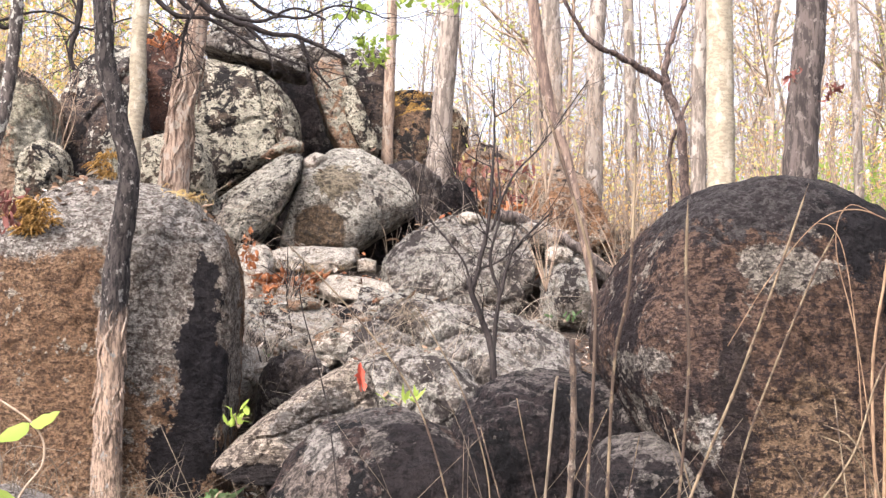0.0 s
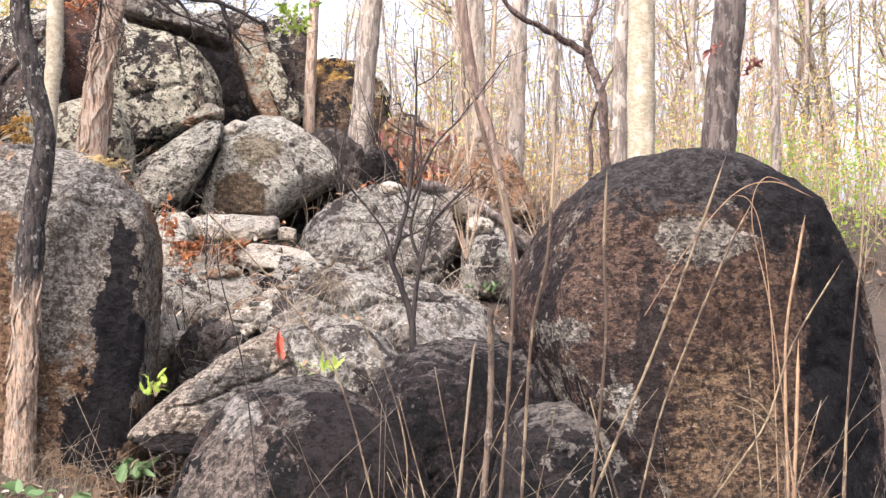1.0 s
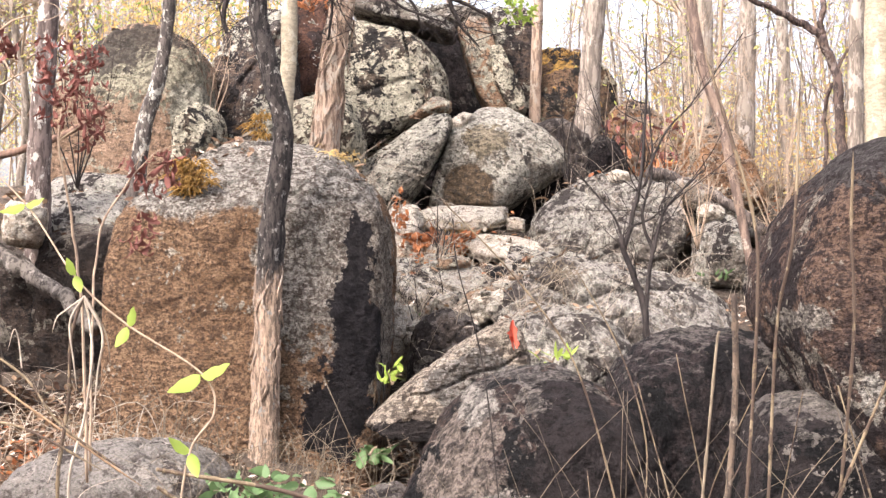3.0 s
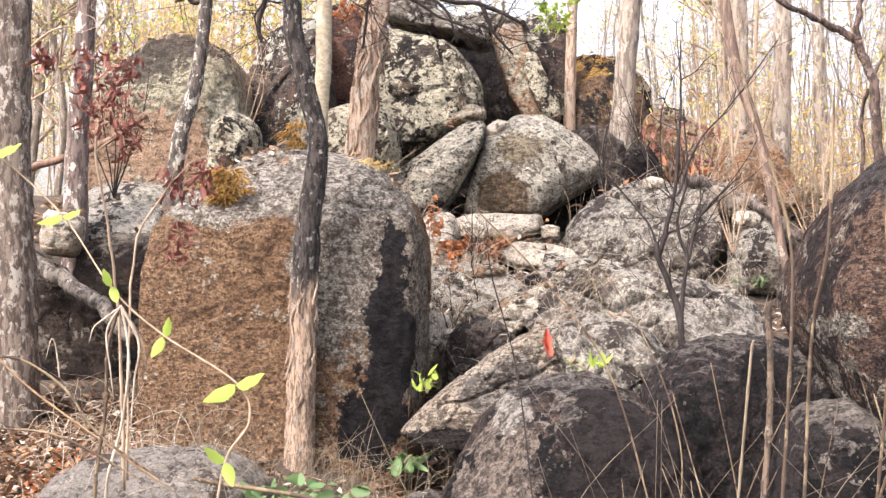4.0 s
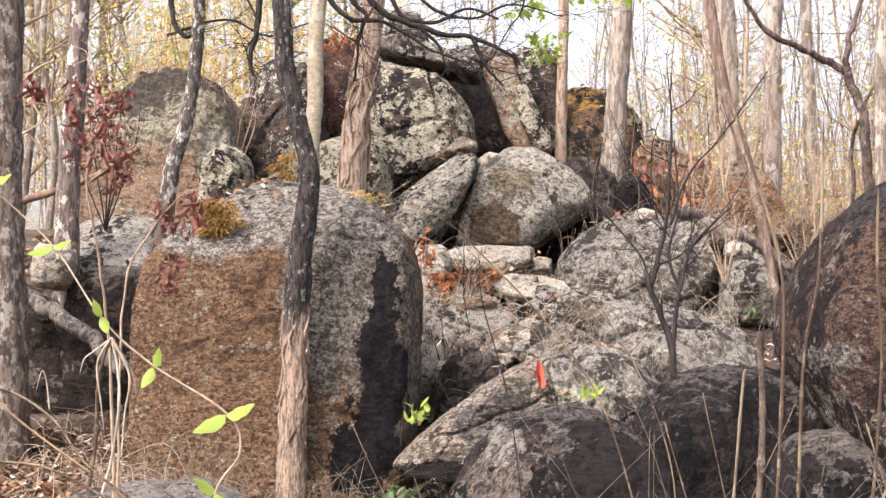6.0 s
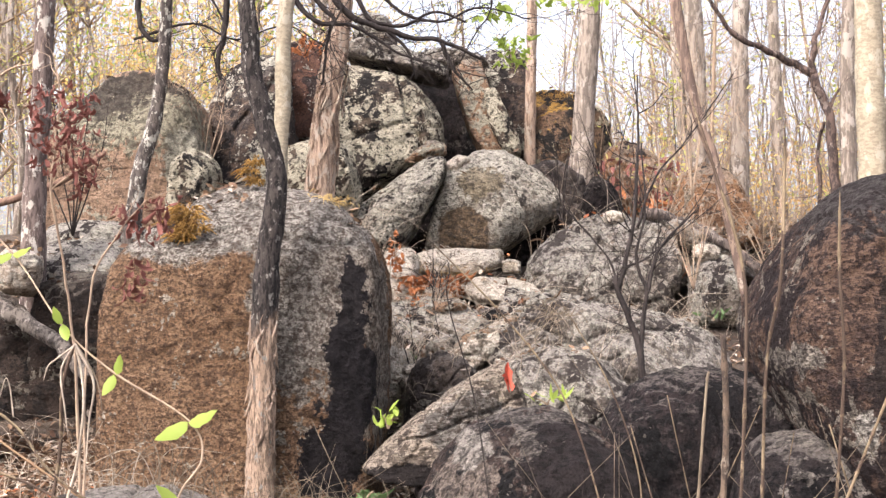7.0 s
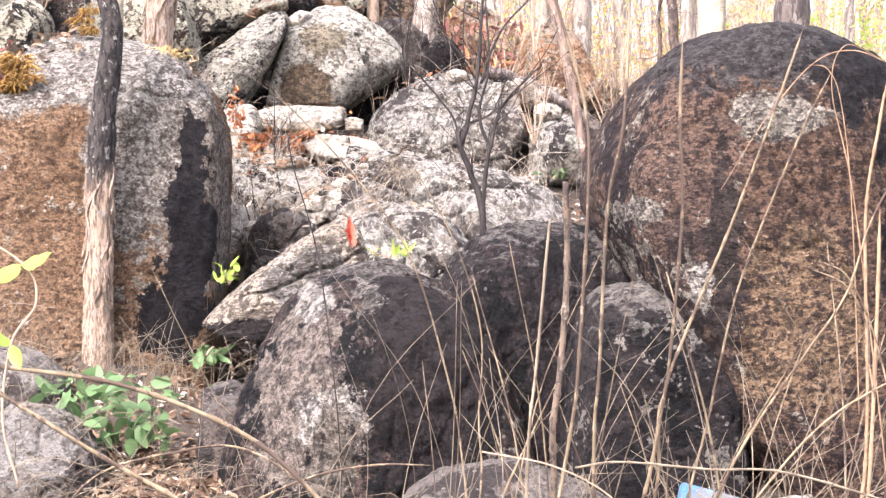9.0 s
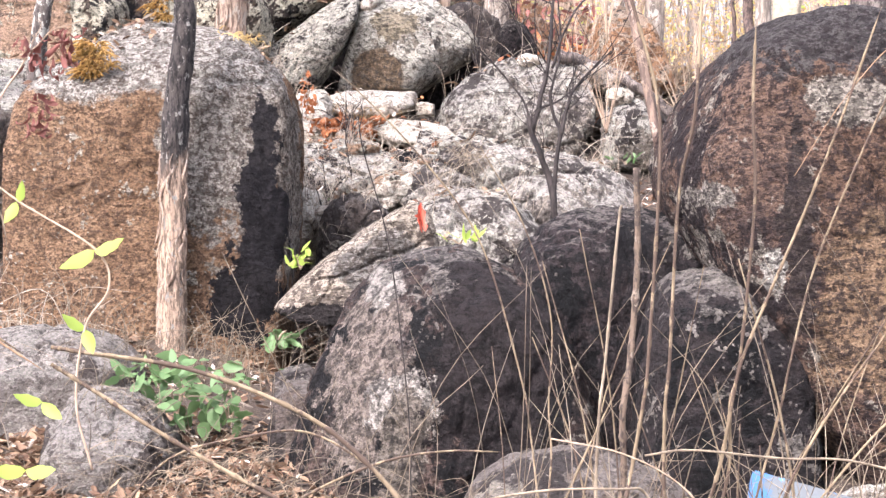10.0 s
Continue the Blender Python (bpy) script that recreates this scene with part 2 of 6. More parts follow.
def hewn(name, label, outline, y, deep, mat, sides=(), edge=14, swell=0.2, rough=0.04, seed=0, level=6, facets=3, cracks=()):
    """A block of stone between planes: one pair for each edge of its outline (x, z), which it fills halfway between front and back, one plane in front and behind, and
    further sides (normal and a point). edge: how sharp its arrises are; swell: how far it narrows to front and back; cracks: fissures (normal, point, depth, width)."""
    r = random.Random(seed * 13 + 1)
    o = np.array(outline)
    mid = o.mean(0)
    centre = np.array((mid[0], y, mid[1]))
    o = o - mid
    turn = np.sign(np.sum(o[:, 0] * np.roll(o[:, 1], -1) - o[:, 1] * np.roll(o[:, 0], -1)))
    planes = [((0, -1, 0.04), deep / 2, 1.0), ((0, 1, 0), deep / 2, 1.0)]
    for a, b in zip(o, np.roll(o, -1, axis=0)):
        e = (b - a) * turn
        nn = np.array((e[1], -e[0])) / (np.hypot(*e) + 1e-9)
        for lean in (-swell, swell):
            planes.append(((nn[0], lean, nn[1]), max(float(nn @ a), 0.03), 0.5))
    for nx, ny, nz, *at in sides:
        planes.append(((nx, ny, nz), max(0.03, float(np.dot((nx, ny, nz), np.array(at) - centre))), 1.0))
    d, faces = sphere(level)

    def reach():
        total = np.zeros(len(d))
        for nn, off, share in planes:
            total += share * np.maximum(d @ np.array(nn) / off, 0) ** edge
        return d * (total ** (-1 / edge))[:, None] * fill

    rim = np.vstack([o, (o + np.roll(o, -1, axis=0)) / 2])
    way = rim / np.linalg.norm(rim, axis=1, keepdims=True)
    kept = sum(share * np.maximum(way @ np.array((nn[0], nn[2])) / off, 0) ** edge for nn, off, share in planes) ** (-1 / edge)
    full = min(1.1, float(np.median(np.linalg.norm(rim, axis=1) / kept)))
    fill = np.array((full, 1, full))
    p = reach()
    if facets:
        for _ in range(facets):
            nn = np.array([r.gauss(0, 0.8), -1.0, r.gauss(0.3, 0.7)])
            nn /= np.linalg.norm(nn)
            planes.append((tuple(nn), float((p @ nn).max()) * r.uniform(0.84, 0.95), 1.0))
        p = reach()
    size = float(np.sort([np.ptp(o[:, 0]), np.ptp(o[:, 1]), deep])[1]) / 2
    shift = Vector((seed * 7.3, seed * 3.1, seed * 5.7))
    f1, f2 = 1.1 / size, 3.0 / size
    bump = np.empty(len(p))
    for i, q in enumerate(p.tolist()):
        v = Vector(q) + shift
        vein = abs(noise.noise(v * f1 * 1.3 + shift))
        bump[i] = (rough * size * (noise.noise(v * f1) * 1.2 + noise.fractal(v * f2, 0.8, 2.1, 4) - abs(noise.noise(v * f2 * 0.8 + shift)) * 0.8)
                   + 0.009 * noise.fractal(v * 11.0, 0.7, 2.1, 4) - rough * 0.5 * max(0.0, 1 - vein / 0.04))
    for nx, ny, nz, ax, ay, az, depth, width in cracks:
        wander = np.array([noise.fractal(Vector(q) * 2.5 + shift, 0.9, 2.0, 3) for q in p.tolist()]) * 0.07
        off = np.abs((p - (np.array((ax, ay, az)) - centre)) @ np.array((nx, ny, nz)) + wander)
        bump -= depth * np.exp(-(off / width) ** 2)
    ob = mesh_object(name, p + d * bump[:, None], faces, mat)
    ob.location = tuple(centre)
    return tagged(ob, label, "boulder")


def smooth_line(pts, steps):
    """Points along a Catmull-Rom curve through pts, with all their columns."""
    p = np.array(pts, float)
    if len(p) == 2:
        return p[0] + (p[1] - p[0]) * np.linspace(0, 1, steps + 1)[:, None]
    q = np.vstack([2 * p[0] - p[1], p, 2 * p[-1] - p[-2]])
    out = []
    for i in range(len(p) - 1):
        a, b, c, e = q[i:i + 4]
        for t in np.arange(steps) / steps:
            out.append(0.5 * (2 * b + (c - a) * t + (2 * a - 5 * b + 4 * c - e) * t * t + (3 * b - a - 3 * c + e) * t ** 3))
    out.append(p[-1])
    return np.array(out)


def tube(line, radii, sides=7, wobble=0.0, rng=None):
    """Rings round a line."""
    line, radii = np.array(line), np.array(radii)
    verts, faces = [], []
    ways = np.gradient(line, axis=0)
    ways /= np.linalg.norm(ways, axis=1, keepdims=True) + 1e-9
    ref = np.array((0.31, 0.95, 0.05)) if abs(ways[:, 2]).mean() > 0.5 else np.array((0, 0, 1.0))
    for i, (c, w, r) in enumerate(zip(line, ways, radii)):
        a = np.cross(w, ref)
        a /= np.linalg.norm(a) + 1e-9
        b = np.cross(w, a)
        for k in range(sides):
            u = 2 * math.pi * k / sides
            rr = r * (1 + (rng.uniform(-wobble, wobble) if rng else 0))
            verts.append(c + rr * (math.cos(u) * a + math.sin(u) * b))
    for i in range(len(line) - 1):
        for k in range(sides):
            m = (k + 1) % sides
            faces.append((i * sides + k, i * sides + m, (i + 1) * sides + m, (i + 1) * sides + k))
    n = len(verts)
    verts += [line[0], line[-1]]
    for k in range(sides):
        m = (k + 1) % sides
        faces.append((n, m, k))
        faces.append((n + 1, (len(line) - 1) * sides + k, (len(line) - 1) * sides + m))
    return verts, faces


class Heap:
    """Many small pieces gathered into one mesh."""

    def __init__(self):
        self.v, self.f = [], []

    def add(self, verts, faces):
        n = len(self.v)
        self.v.extend(verts)
        self.f.extend([tuple(i + n for i in f) for f in faces])

    def leaf(self, at, way, side, length, width, fold=0.15, droop=0.0):
        """A pointed leaf of eight triangles, folded along its rib and drooping towards its tip."""
        way, side = np.array(way, float), np.array(side, float)
        way /= np.linalg.norm(way) + 1e-9
        side -= way * (side @ way)
        side /= np.linalg.norm(side) + 1e-9
        nor = np.cross(way, side)
        at = np.array(at, float)
        vs = []
        for t, w in ((0.0, 0.06), (0.3, 0.85), (0.62, 0.9), (1.0, 0.0)):
            c = at + way * length * t - nor * droop * length * t * t
            if w:
                vs += [c - side * width / 2 * w + nor * fold * width * w, c, c + side * width / 2 * w + nor * fold * width * w]
            else:
                vs.append(c)
        self.add(vs, [(0, 1, 4, 3), (1, 2, 5, 4), (3, 4, 7, 6), (4, 5, 8, 7), (6, 7, 9), (7, 8, 9)])


    def broad(self, at, way, side, length, width, fold=0.1, droop=0.0):
        """A broad pointed leaf with a rounded outline and a bent rib."""
        way, side = np.array(way, float), np.array(side, float)
        way /= np.linalg.norm(way) + 1e-9
        side -= way * (side @ way)
        side /= np.linalg.norm(side) + 1e-9
        nor = np.cross(way, side)
        at, vs, fs = np.array(at, float), [], []
        for i in range(9):
            t = i / 8
            w = width * max(0.02, math.sin(math.pi * t ** 0.85) ** 0.75 * (1 - 0.25 * t)) * 0.5
            c = at + way * length * t - nor * droop * length * t * t
            wave = 0.12 * w * math.sin(i * 1.9)
            vs += [c - side * w + nor * (fold * 2 * w + wave), c, c + side * w + nor * (fold * 2 * w - wave)]
            if i:
                k = 3 * i
                fs += [(k - 3, k - 2, k + 1, k), (k - 2, k - 1, k + 2, k + 1)]
        self.add(vs, fs)

    def curled(self, at, way, side, length, width, turn):
        """A withered leaf, cupped and rolled along its length."""
        way, side = np.array(way, float), np.array(side, float)
        way /= np.linalg.norm(way) + 1e-9
        side -= way * (side @ way)
        side /= np.linalg.norm(side) + 1e-9
        nor = np.cross(way, side)
        c, vs, fs, n = np.array(at, float), [], [], 7
        for i in range(n):
            t = i / (n - 1)
            w = width * (0.12 + math.sin(math.pi * min(1, t * 0.93 + 0.05)) ** 0.8) * 0.5
            k = 0.7 + 0.5 * math.sin(i * 2.3 + length * 900)
            vs += [c - side * w + nor * w * 1.1 * k, c, c + side * w * 0.9 + nor * w * 0.9 / k]
            a = turn * t
            c = c + (way * math.cos(a) + nor * math.sin(a)) * length / (n - 1)
            if i:
                k = 3 * i
                fs += [(k - 3, k - 2, k + 1, k), (k - 2, k - 1, k + 2, k + 1)]
        self.add(vs, fs)


# ---- ground ----
LINE_Y = [-3000, -60, -10, 0, 3, 5, 6, 7, 8, 9, 10, 12, 14, 16, 19, 30, 60, 300, 3000]
LINE_Z = [-8.0, -1.5, -0.3, 0.0, 0.03, 0.08, 0.16, 0.36, 0.62, 0.9, 1.15, 1.6, 2.3, 2.75, 3.0, 3.1, 2.4, -2.0, -20.0]


def ground_z(x, y):
    z = float(np.interp(y + 0.25 * noise.noise(Vector((x * 0.3, y * 0.3, 0))), LINE_Y, LINE_Z))
    near = max(0.0, 1 - abs(y) / 60)
    z += 0.25 * math.exp(-((x - 1.9) / 0.8) ** 2 - ((y - 6.0) / 1.0) ** 2)
    z -= 0.5 * math.exp(-((x + 0.25) / 0.75) ** 2 - ((y - 8.9) / 1.0) ** 2)
    z -= 0.45 * math.exp(-((x + 0.1) / 0.55) ** 2 - ((y - 10.7) / 0.7) ** 2)
    return z + near * (0.1 * noise.noise(Vector((x * 0.6, y * 0.6, 2.0))) + 0.03 * noise.fractal(Vector((x * 3, y * 3, 5.0)), 1.0, 2.0, 3))


def litter_material():
    n = Nodes("leaf_litter_ground", 0.95)
    colour = n.mix(n.step(n.noise(1.3, 5), 0.4, 0.6), (0.05, 0.037, 0.029), (0.085, 0.064, 0.048))
    colour = n.mix(n.step(n.noise(28, 4, 0.7), 0.56, 0.62), colour, (0.13, 0.103, 0.08))
    colour = n.mix(n.step(n.noise(45, 4, 0.7, shift=4), 0.6, 0.66), colour, (0.08, 0.05, 0.035))
    return n.done(colour, n.noise(35, 5, 0.7), 0.04)


def build_ground():
    def axis(lo, hi, step, far):
        a = list(np.arange(lo, hi + 1e-6, step))
        g, out_hi, out_lo = step, a[-1], a[0]
        up, down = [], []
        while out_hi < far:
            g *= 1.35
            out_hi += g
            out_lo -= g
            up.append(out_hi)
            down.append(out_lo)
        return down[::-1] + a + up
    xs, ys = axis(-7, 7, 0.12, 2500), axis(-2, 22, 0.12, 2500)
    verts = [(x, y, ground_z(x, y)) for y in ys for x in xs]
    w = len(xs)
    faces = [(j * w + i, j * w + i + 1, (j + 1) * w + i + 1, (j + 1) * w + i) for j in range(len(ys) - 1) for i in range(w - 1)]
    tagged(mesh_object("ground", verts, faces, litter_material()), "sloping forest floor covered with dry brown leaf litter", "ground", kind="structure")


build_ground()

# ---- boulders ----
left_mat = rock_material("rust_faced_granite", (0.215, 0.132, 0.078), (0.285, 0.183, 0.112), (0.36, 0.335, 0.3), (0.055, 0.034, 0.024), (0.44, 0.4, 0.33), 0.24, -0.3, -0.2, 1.0,
    spots=[((0.38, -0.65, 0.06), (0.42, 0.9, 0.62), (0.4, 0.365, 0.315), 0.7, 3.0), ((0.68, -0.35, -0.34), (0.08, 0.7, 0.6), (0.33, 0.29, 0.24), 0.9, 6.0), ((-0.25, -0.55, 0.57), (1.5, 1.2, 0.36), (0.4, 0.375, 0.335), 0.3, 5.0),
           ((0.56, -0.7, -0.53), (0.125, 0.7, 0.5), (0.022, 0.019, 0.021), 0.85, 6.0), ((0.56, -0.65, 0.02), (0.07, 0.6, 0.22), (0.03, 0.026, 0.027), 1.0, 7.0), ((0.44, -0.7, -0.95), (0.16, 0.7, 0.28), (0.02, 0.017, 0.018), 0.8, 6.0),
           ((-0.46, -0.65, 0.43), (0.16, 0.5, 0.05), (0.07, 0.06, 0.055), 0.9, 6.0)], fleck=0.66, fleck_from=0.525, grain_way=(1.0, 1.0, 2.0), size=1.5)
# third spot: grey sheen of skylight painted over the boulder's top
right_mat = rock_material("dark_crusted_granite", (0.15, 0.098, 0.072), (0.075, 0.05, 0.041), (0.075, 0.066, 0.062), (0.022, 0.016, 0.0165), (0.3, 0.27, 0.225), 0.2, 0.42, 0.22, 2.0,
    spots=[((0.02, -0.7, -0.25), (0.42, 0.6, 0.75), (0.14, 0.088, 0.06), 1.0, 5.0), ((-0.09, -0.7, -0.6), (0.26, 0.6, 0.36), (0.23, 0.155, 0.097), 0.5), ((-0.15, -0.3, 0.59), (0.95, 0.9, 0.24), (0.078, 0.07, 0.067), 0.9, 6.0),
           ((0.47, -0.45, -0.26), (0.22, 0.7, 0.75), (0.014, 0.012, 0.013), 0.8, 5.0), ((0.31, -0.5, 0.41), (0.3, 0.6, 0.2), (0.02, 0.017, 0.018), 1.0, 5.0), ((-0.14, -0.7, 0.24), (0.22, 0.5, 0.1), (0.33, 0.295, 0.245), 0.9), ((-0.39, -0.7, -0.25), (0.06, 0.5, 0.36), (0.06, 0.046, 0.04), 1.2, 5.0),
           ((-0.72, -0.6, -0.14), (0.1, 0.5, 0.05), (0.32, 0.29, 0.25), 1.1, 7.0), ((-0.47, -0.6, -0.43), (0.05, 0.5, 0.09), (0.36, 0.34, 0.3), 0.95)], fleck=0.75, fleck_from=0.525, size=1.4)
# black stone; on filler rocks in gaps its black stands in for shade
dark_mat = rock_material("sooty_granite_and_shade_filler", (0.034, 0.026, 0.026), (0.022, 0.0175, 0.018), (0.11, 0.095, 0.089), (0.008, 0.0072, 0.0078), (0.13, 0.117, 0.104), 0.2, 0.5, 0.05, 3.0, fleck=0.8, fleck_from=0.53, grain_way=(1.6, 1.6, 0.5))
sooty_top_mat = rock_material("sooty_granite_with_pale_top", (0.03, 0.024, 0.024), (0.018, 0.015, 0.0155), (0.13, 0.115, 0.105), (0.007, 0.0065, 0.007), (0.2, 0.18, 0.16), 0.22, 0.4, 0.0, 3.5,
    spots=[((-0.09, -0.25, 0.44), (0.22, 0.4, 0.05), (0.2, 0.178, 0.16), 0.9)])
smooth_grey_mat = rock_material("smooth_grey_granite", (0.19, 0.17, 0.152), (0.14, 0.124, 0.11), (0.23, 0.212, 0.193), (0.06, 0.05, 0.045), (0.34, 0.31, 0.275), 0.4, 0.3, 0.1, 22.0, fleck=0.65)
grey_lichen_mat = rock_material("grey_lichen_granite", (0.27, 0.245, 0.21), (0.18, 0.16, 0.137), (0.37, 0.345, 0.3), (0.035, 0.03, 0.028), (0.6, 0.57, 0.48), 0.45, 0.55, 0.85, 23.0, fleck=0.75, fleck_from=0.545)
# brown stone whose tones are darkened to carry the shade below the ledge
shade_mat = rock_material("brown_granite_darkened_for_shade", (0.06, 0.044, 0.036), (0.034, 0.027, 0.024), (0.11, 0.093, 0.08), (0.017, 0.015, 0.015), (0.2, 0.18, 0.15), 0.3, 0.4, 0.05, 21.0)
front_mat = rock_material("streaked_dark_granite", (0.1, 0.07, 0.058), (0.04, 0.029, 0.026), (0.13, 0.113, 0.103), (0.0095, 0.0085, 0.009), (0.2, 0.178, 0.155), 0.16, 0.6, 0.0, 4.0,
    spots=[((0.14, -0.55, 0.1), (0.26, 0.6, 0.5), (0.024, 0.019, 0.019), 0.8, 6.0), ((-0.41, -0.45, 0.1), (0.2, 0.5, 0.5), (0.2, 0.165, 0.14), 1.1, 6.0), ((-0.24, -0.55, -0.08), (0.15, 0.5, 0.13), (0.34, 0.31, 0.275), 0.8, 6.0), ((-0.23, -0.55, -0.26), (0.1, 0.5, 0.2), (0.17, 0.145, 0.12), 0.9), ((0.03, -0.45, 0.41), (0.16, 0.5, 0.07), (0.17, 0.15, 0.133), 0.9), ((-0.35, -0.35, 0.42), (0.12, 0.5, 0.13), (0.3, 0.275, 0.245), 0.6), ((-0.1, -0.25, 0.52), (0.34, 0.5, 0.05), (0.15, 0.133, 0.122), 0.9)], fleck=0.6, fleck_from=0.53, grain_way=(1.8, 1.8, 0.35))
# second spot: black shadow below the slab's lower left tip, painted on
slab_mat = rock_material("striped_pale_granite", (0.32, 0.262, 0.203), (0.235, 0.188, 0.145), (0.38, 0.325, 0.262), (0.07, 0.056, 0.047), (0.44, 0.4, 0.34), 0.72, 0.1, 0.1, 11.0,
    spots=[((0.12, -0.3, 0.03), (0.3, 0.12, 0.2), (0.27, 0.25, 0.225), 0.5, 5.0), ((-0.33, -0.3, -0.26), (0.3, 0.3, 0.1), (0.03, 0.025, 0.024), 0.6, 4.0)], fleck=0.8, fleck_from=0.52, grain_way=(0.22, 1.6, 2.2))
round_mat = rock_material("round_lichen_granite", (0.36, 0.32, 0.265), (0.27, 0.235, 0.19), (0.43, 0.4, 0.345), (0.06, 0.052, 0.046), (0.6, 0.57, 0.49), 0.5, 0.25, 0.75, 12.0,
    spots=[((-0.31, -0.7, -0.39), (0.24, 0.5, 0.26), (0.2, 0.145, 0.095), 0.16, 7.0), ((-0.13, -0.6, 0.1), (0.16, 0.4, 0.14), (0.33, 0.28, 0.2), 1.1)], fleck=0.7, fleck_from=0.545)
crown_mat = rock_material("brown_granite_with_dark_crown", (0.4, 0.275, 0.195), (0.34, 0.23, 0.16), (0.36, 0.3, 0.23), (0.07, 0.054, 0.044), (0.46, 0.44, 0.35), 0.1, -0.3, -0.1, 13.0,
    spots=[((-0.03, -0.6, 0.14), (0.8, 1.0, 0.33), (0.36, 0.335, 0.25), 1.0, 10.0), ((0.02, -0.4, 0.44), (0.5, 1.2, 0.13), (0.1, 0.085, 0.07), 1.5, 11.0), ((-0.22, -0.6, 0.26), (0.3, 0.9, 0.16), (0.1, 0.088, 0.073), 1.3, 11.0), ((0.49, -0.5, -0.27), (0.15, 0.9, 0.3), (0.44, 0.42, 0.34), 0.8)], fleck=0.55, fleck_from=0.55)
grey_mat = rock_material("grey_granite", (0.26, 0.228, 0.193), (0.17, 0.148, 0.127), (0.36, 0.34, 0.307), (0.045, 0.038, 0.036), (0.48, 0.46, 0.4), 0.5, 0.42, 0.4, 5.0)
cracked_mat = rock_material("cracked_grey_granite", (0.245, 0.215, 0.184), (0.15, 0.13, 0.113), (0.34, 0.317, 0.285), (0.06, 0.051, 0.047), (0.47, 0.445, 0.385), 0.42, 0.5, 0.45, 16.0, fleck=0.65, fleck_from=0.53, grain_way=(1.4, 1.4, 0.6))
dusky_mat = rock_material("dusky_granite", (0.115, 0.093, 0.081), (0.078, 0.063, 0.056), (0.145, 0.127, 0.115), (0.045, 0.038, 0.036), (0.26, 0.235, 0.2), 0.4, 0.35, 0.1, 15.0)
pale_mat = rock_material("pale_granite", (0.56, 0.48, 0.385), (0.45, 0.38, 0.305), (0.66, 0.6, 0.51), (0.17, 0.135, 0.11), (0.68, 0.63, 0.54), 0.6, 0.1, 0.3, 6.0)
lichen_mat = rock_material("lichen_covered_granite", (0.12, 0.092, 0.07), (0.07, 0.056, 0.048), (0.12, 0.105, 0.09), (0.024, 0.022, 0.021), (0.6, 0.56, 0.44), 0.3, 0.45, 0.9, 7.0, fleck=0.8, fleck_from=0.56)
black_mat = rock_material("black_lichen_granite", (0.13, 0.094, 0.075), (0.07, 0.058, 0.054), (0.14, 0.122, 0.11), (0.03, 0.026, 0.026), (0.58, 0.56, 0.47), 0.3, 0.6, 0.35, 8.0, fleck=0.8)
brown_mat = rock_material("smooth_brown_granite", (0.36, 0.235, 0.155), (0.3, 0.195, 0.13), (0.32, 0.28, 0.23), (0.05, 0.042, 0.038), (0.48, 0.46, 0.37), 0.35, 0.25, 0.25, 9.0)
redblock_mat = rock_material("dark_red_granite", (0.16, 0.085, 0.062), (0.11, 0.06, 0.047), (0.17, 0.11, 0.085), (0.05, 0.036, 0.034), (0.6, 0.57, 0.5), 0.2, 0.4, 0.12, 17.0)
rusty_mat = rock_material("rusty_granite", (0.36, 0.2, 0.11), (0.24, 0.14, 0.085), (0.36, 0.27, 0.2), (0.05, 0.042, 0.038), (0.45, 0.38, 0.3), 0.4, 0.3, 0.25, 14.0)
moss_mat = rock_material("mossy_brown_granite", (0.2, 0.13, 0.085), (0.1, 0.075, 0.055), (0.42, 0.25, 0.07), (0.03, 0.027, 0.025), (0.4, 0.36, 0.26), 0.34, 0.6, 0.15, 10.0)

hewn("boulder", "huge squarish boulder with rust-brown face, grey top and black stain", [(-2.129, 0.2), (-0.603, 0.2), (-0.506, 1.59), (-0.502, 1.935), (-0.592, 2.184), (-0.748, 2.335), (-1.071, 2.502), (-1.49, 2.502), (-1.699, 2.366), (-2.075, 2.057), (-2.125, 1.91)], 9.05, 1.75, left_mat, [(-0.02, -1, 0.06, -1.66, 8.2, 1.48), (-0.05, -0.62, 0.78, -1.7, 8.24, 2.04), (0.1, -0.25, 0.97, -1.21, 8.7, 2.42), (0.42, -0.9, 0.04, -0.9, 8.24, 1.47), (0.5, -0.6, 0.62, -0.76, 8.35, 2.13), (-0.55, -0.6, 0.58, -1.96, 8.28, 2.03)], 22, 0.05, 0.022, 1, 7, 0, [(0.12, 0.35, 0.93, -1.74, 8.3, 2.2, 0.03, 0.02), (0.75, 0.1, 0.65, -1.82, 8.3, 2.13, 0.02, 0.014), (0.3, -0.2, 0.93, -1.02, 8.5, 2.29, 0.025, 0.016)])
hewn("boulder", "huge egg-shaped boulder with dark crust and brown streaks", [(1.184, 1.498), (1.228, 1.4), (1.854, 0.2), (2.74, 0.2), (2.808, 1.15), (2.759, 1.495), (2.631, 1.789), (2.452, 1.984), (2.197, 2.152), (1.969, 2.211), (1.743, 2.197), (1.52, 2.076), (1.336, 1.87), (1.239, 1.701)], 6.2, 1.5, right_mat, [(-0.03, -1, 0.12, 1.8, 5.45, 1.4), (-0.1, -0.7, 0.72, 1.69, 5.62, 2.01), (0.7, -0.7, 0.12, 2.42, 5.7, 1.4), (-0.72, -0.68, 0.1, 1.22, 5.72, 1.49)], 14, 0.12, 0.026, 2, 7, 2, [(0.85, 0.2, 0.5, 2.16, 5.5, 1.01, 0.02, 0.012)])
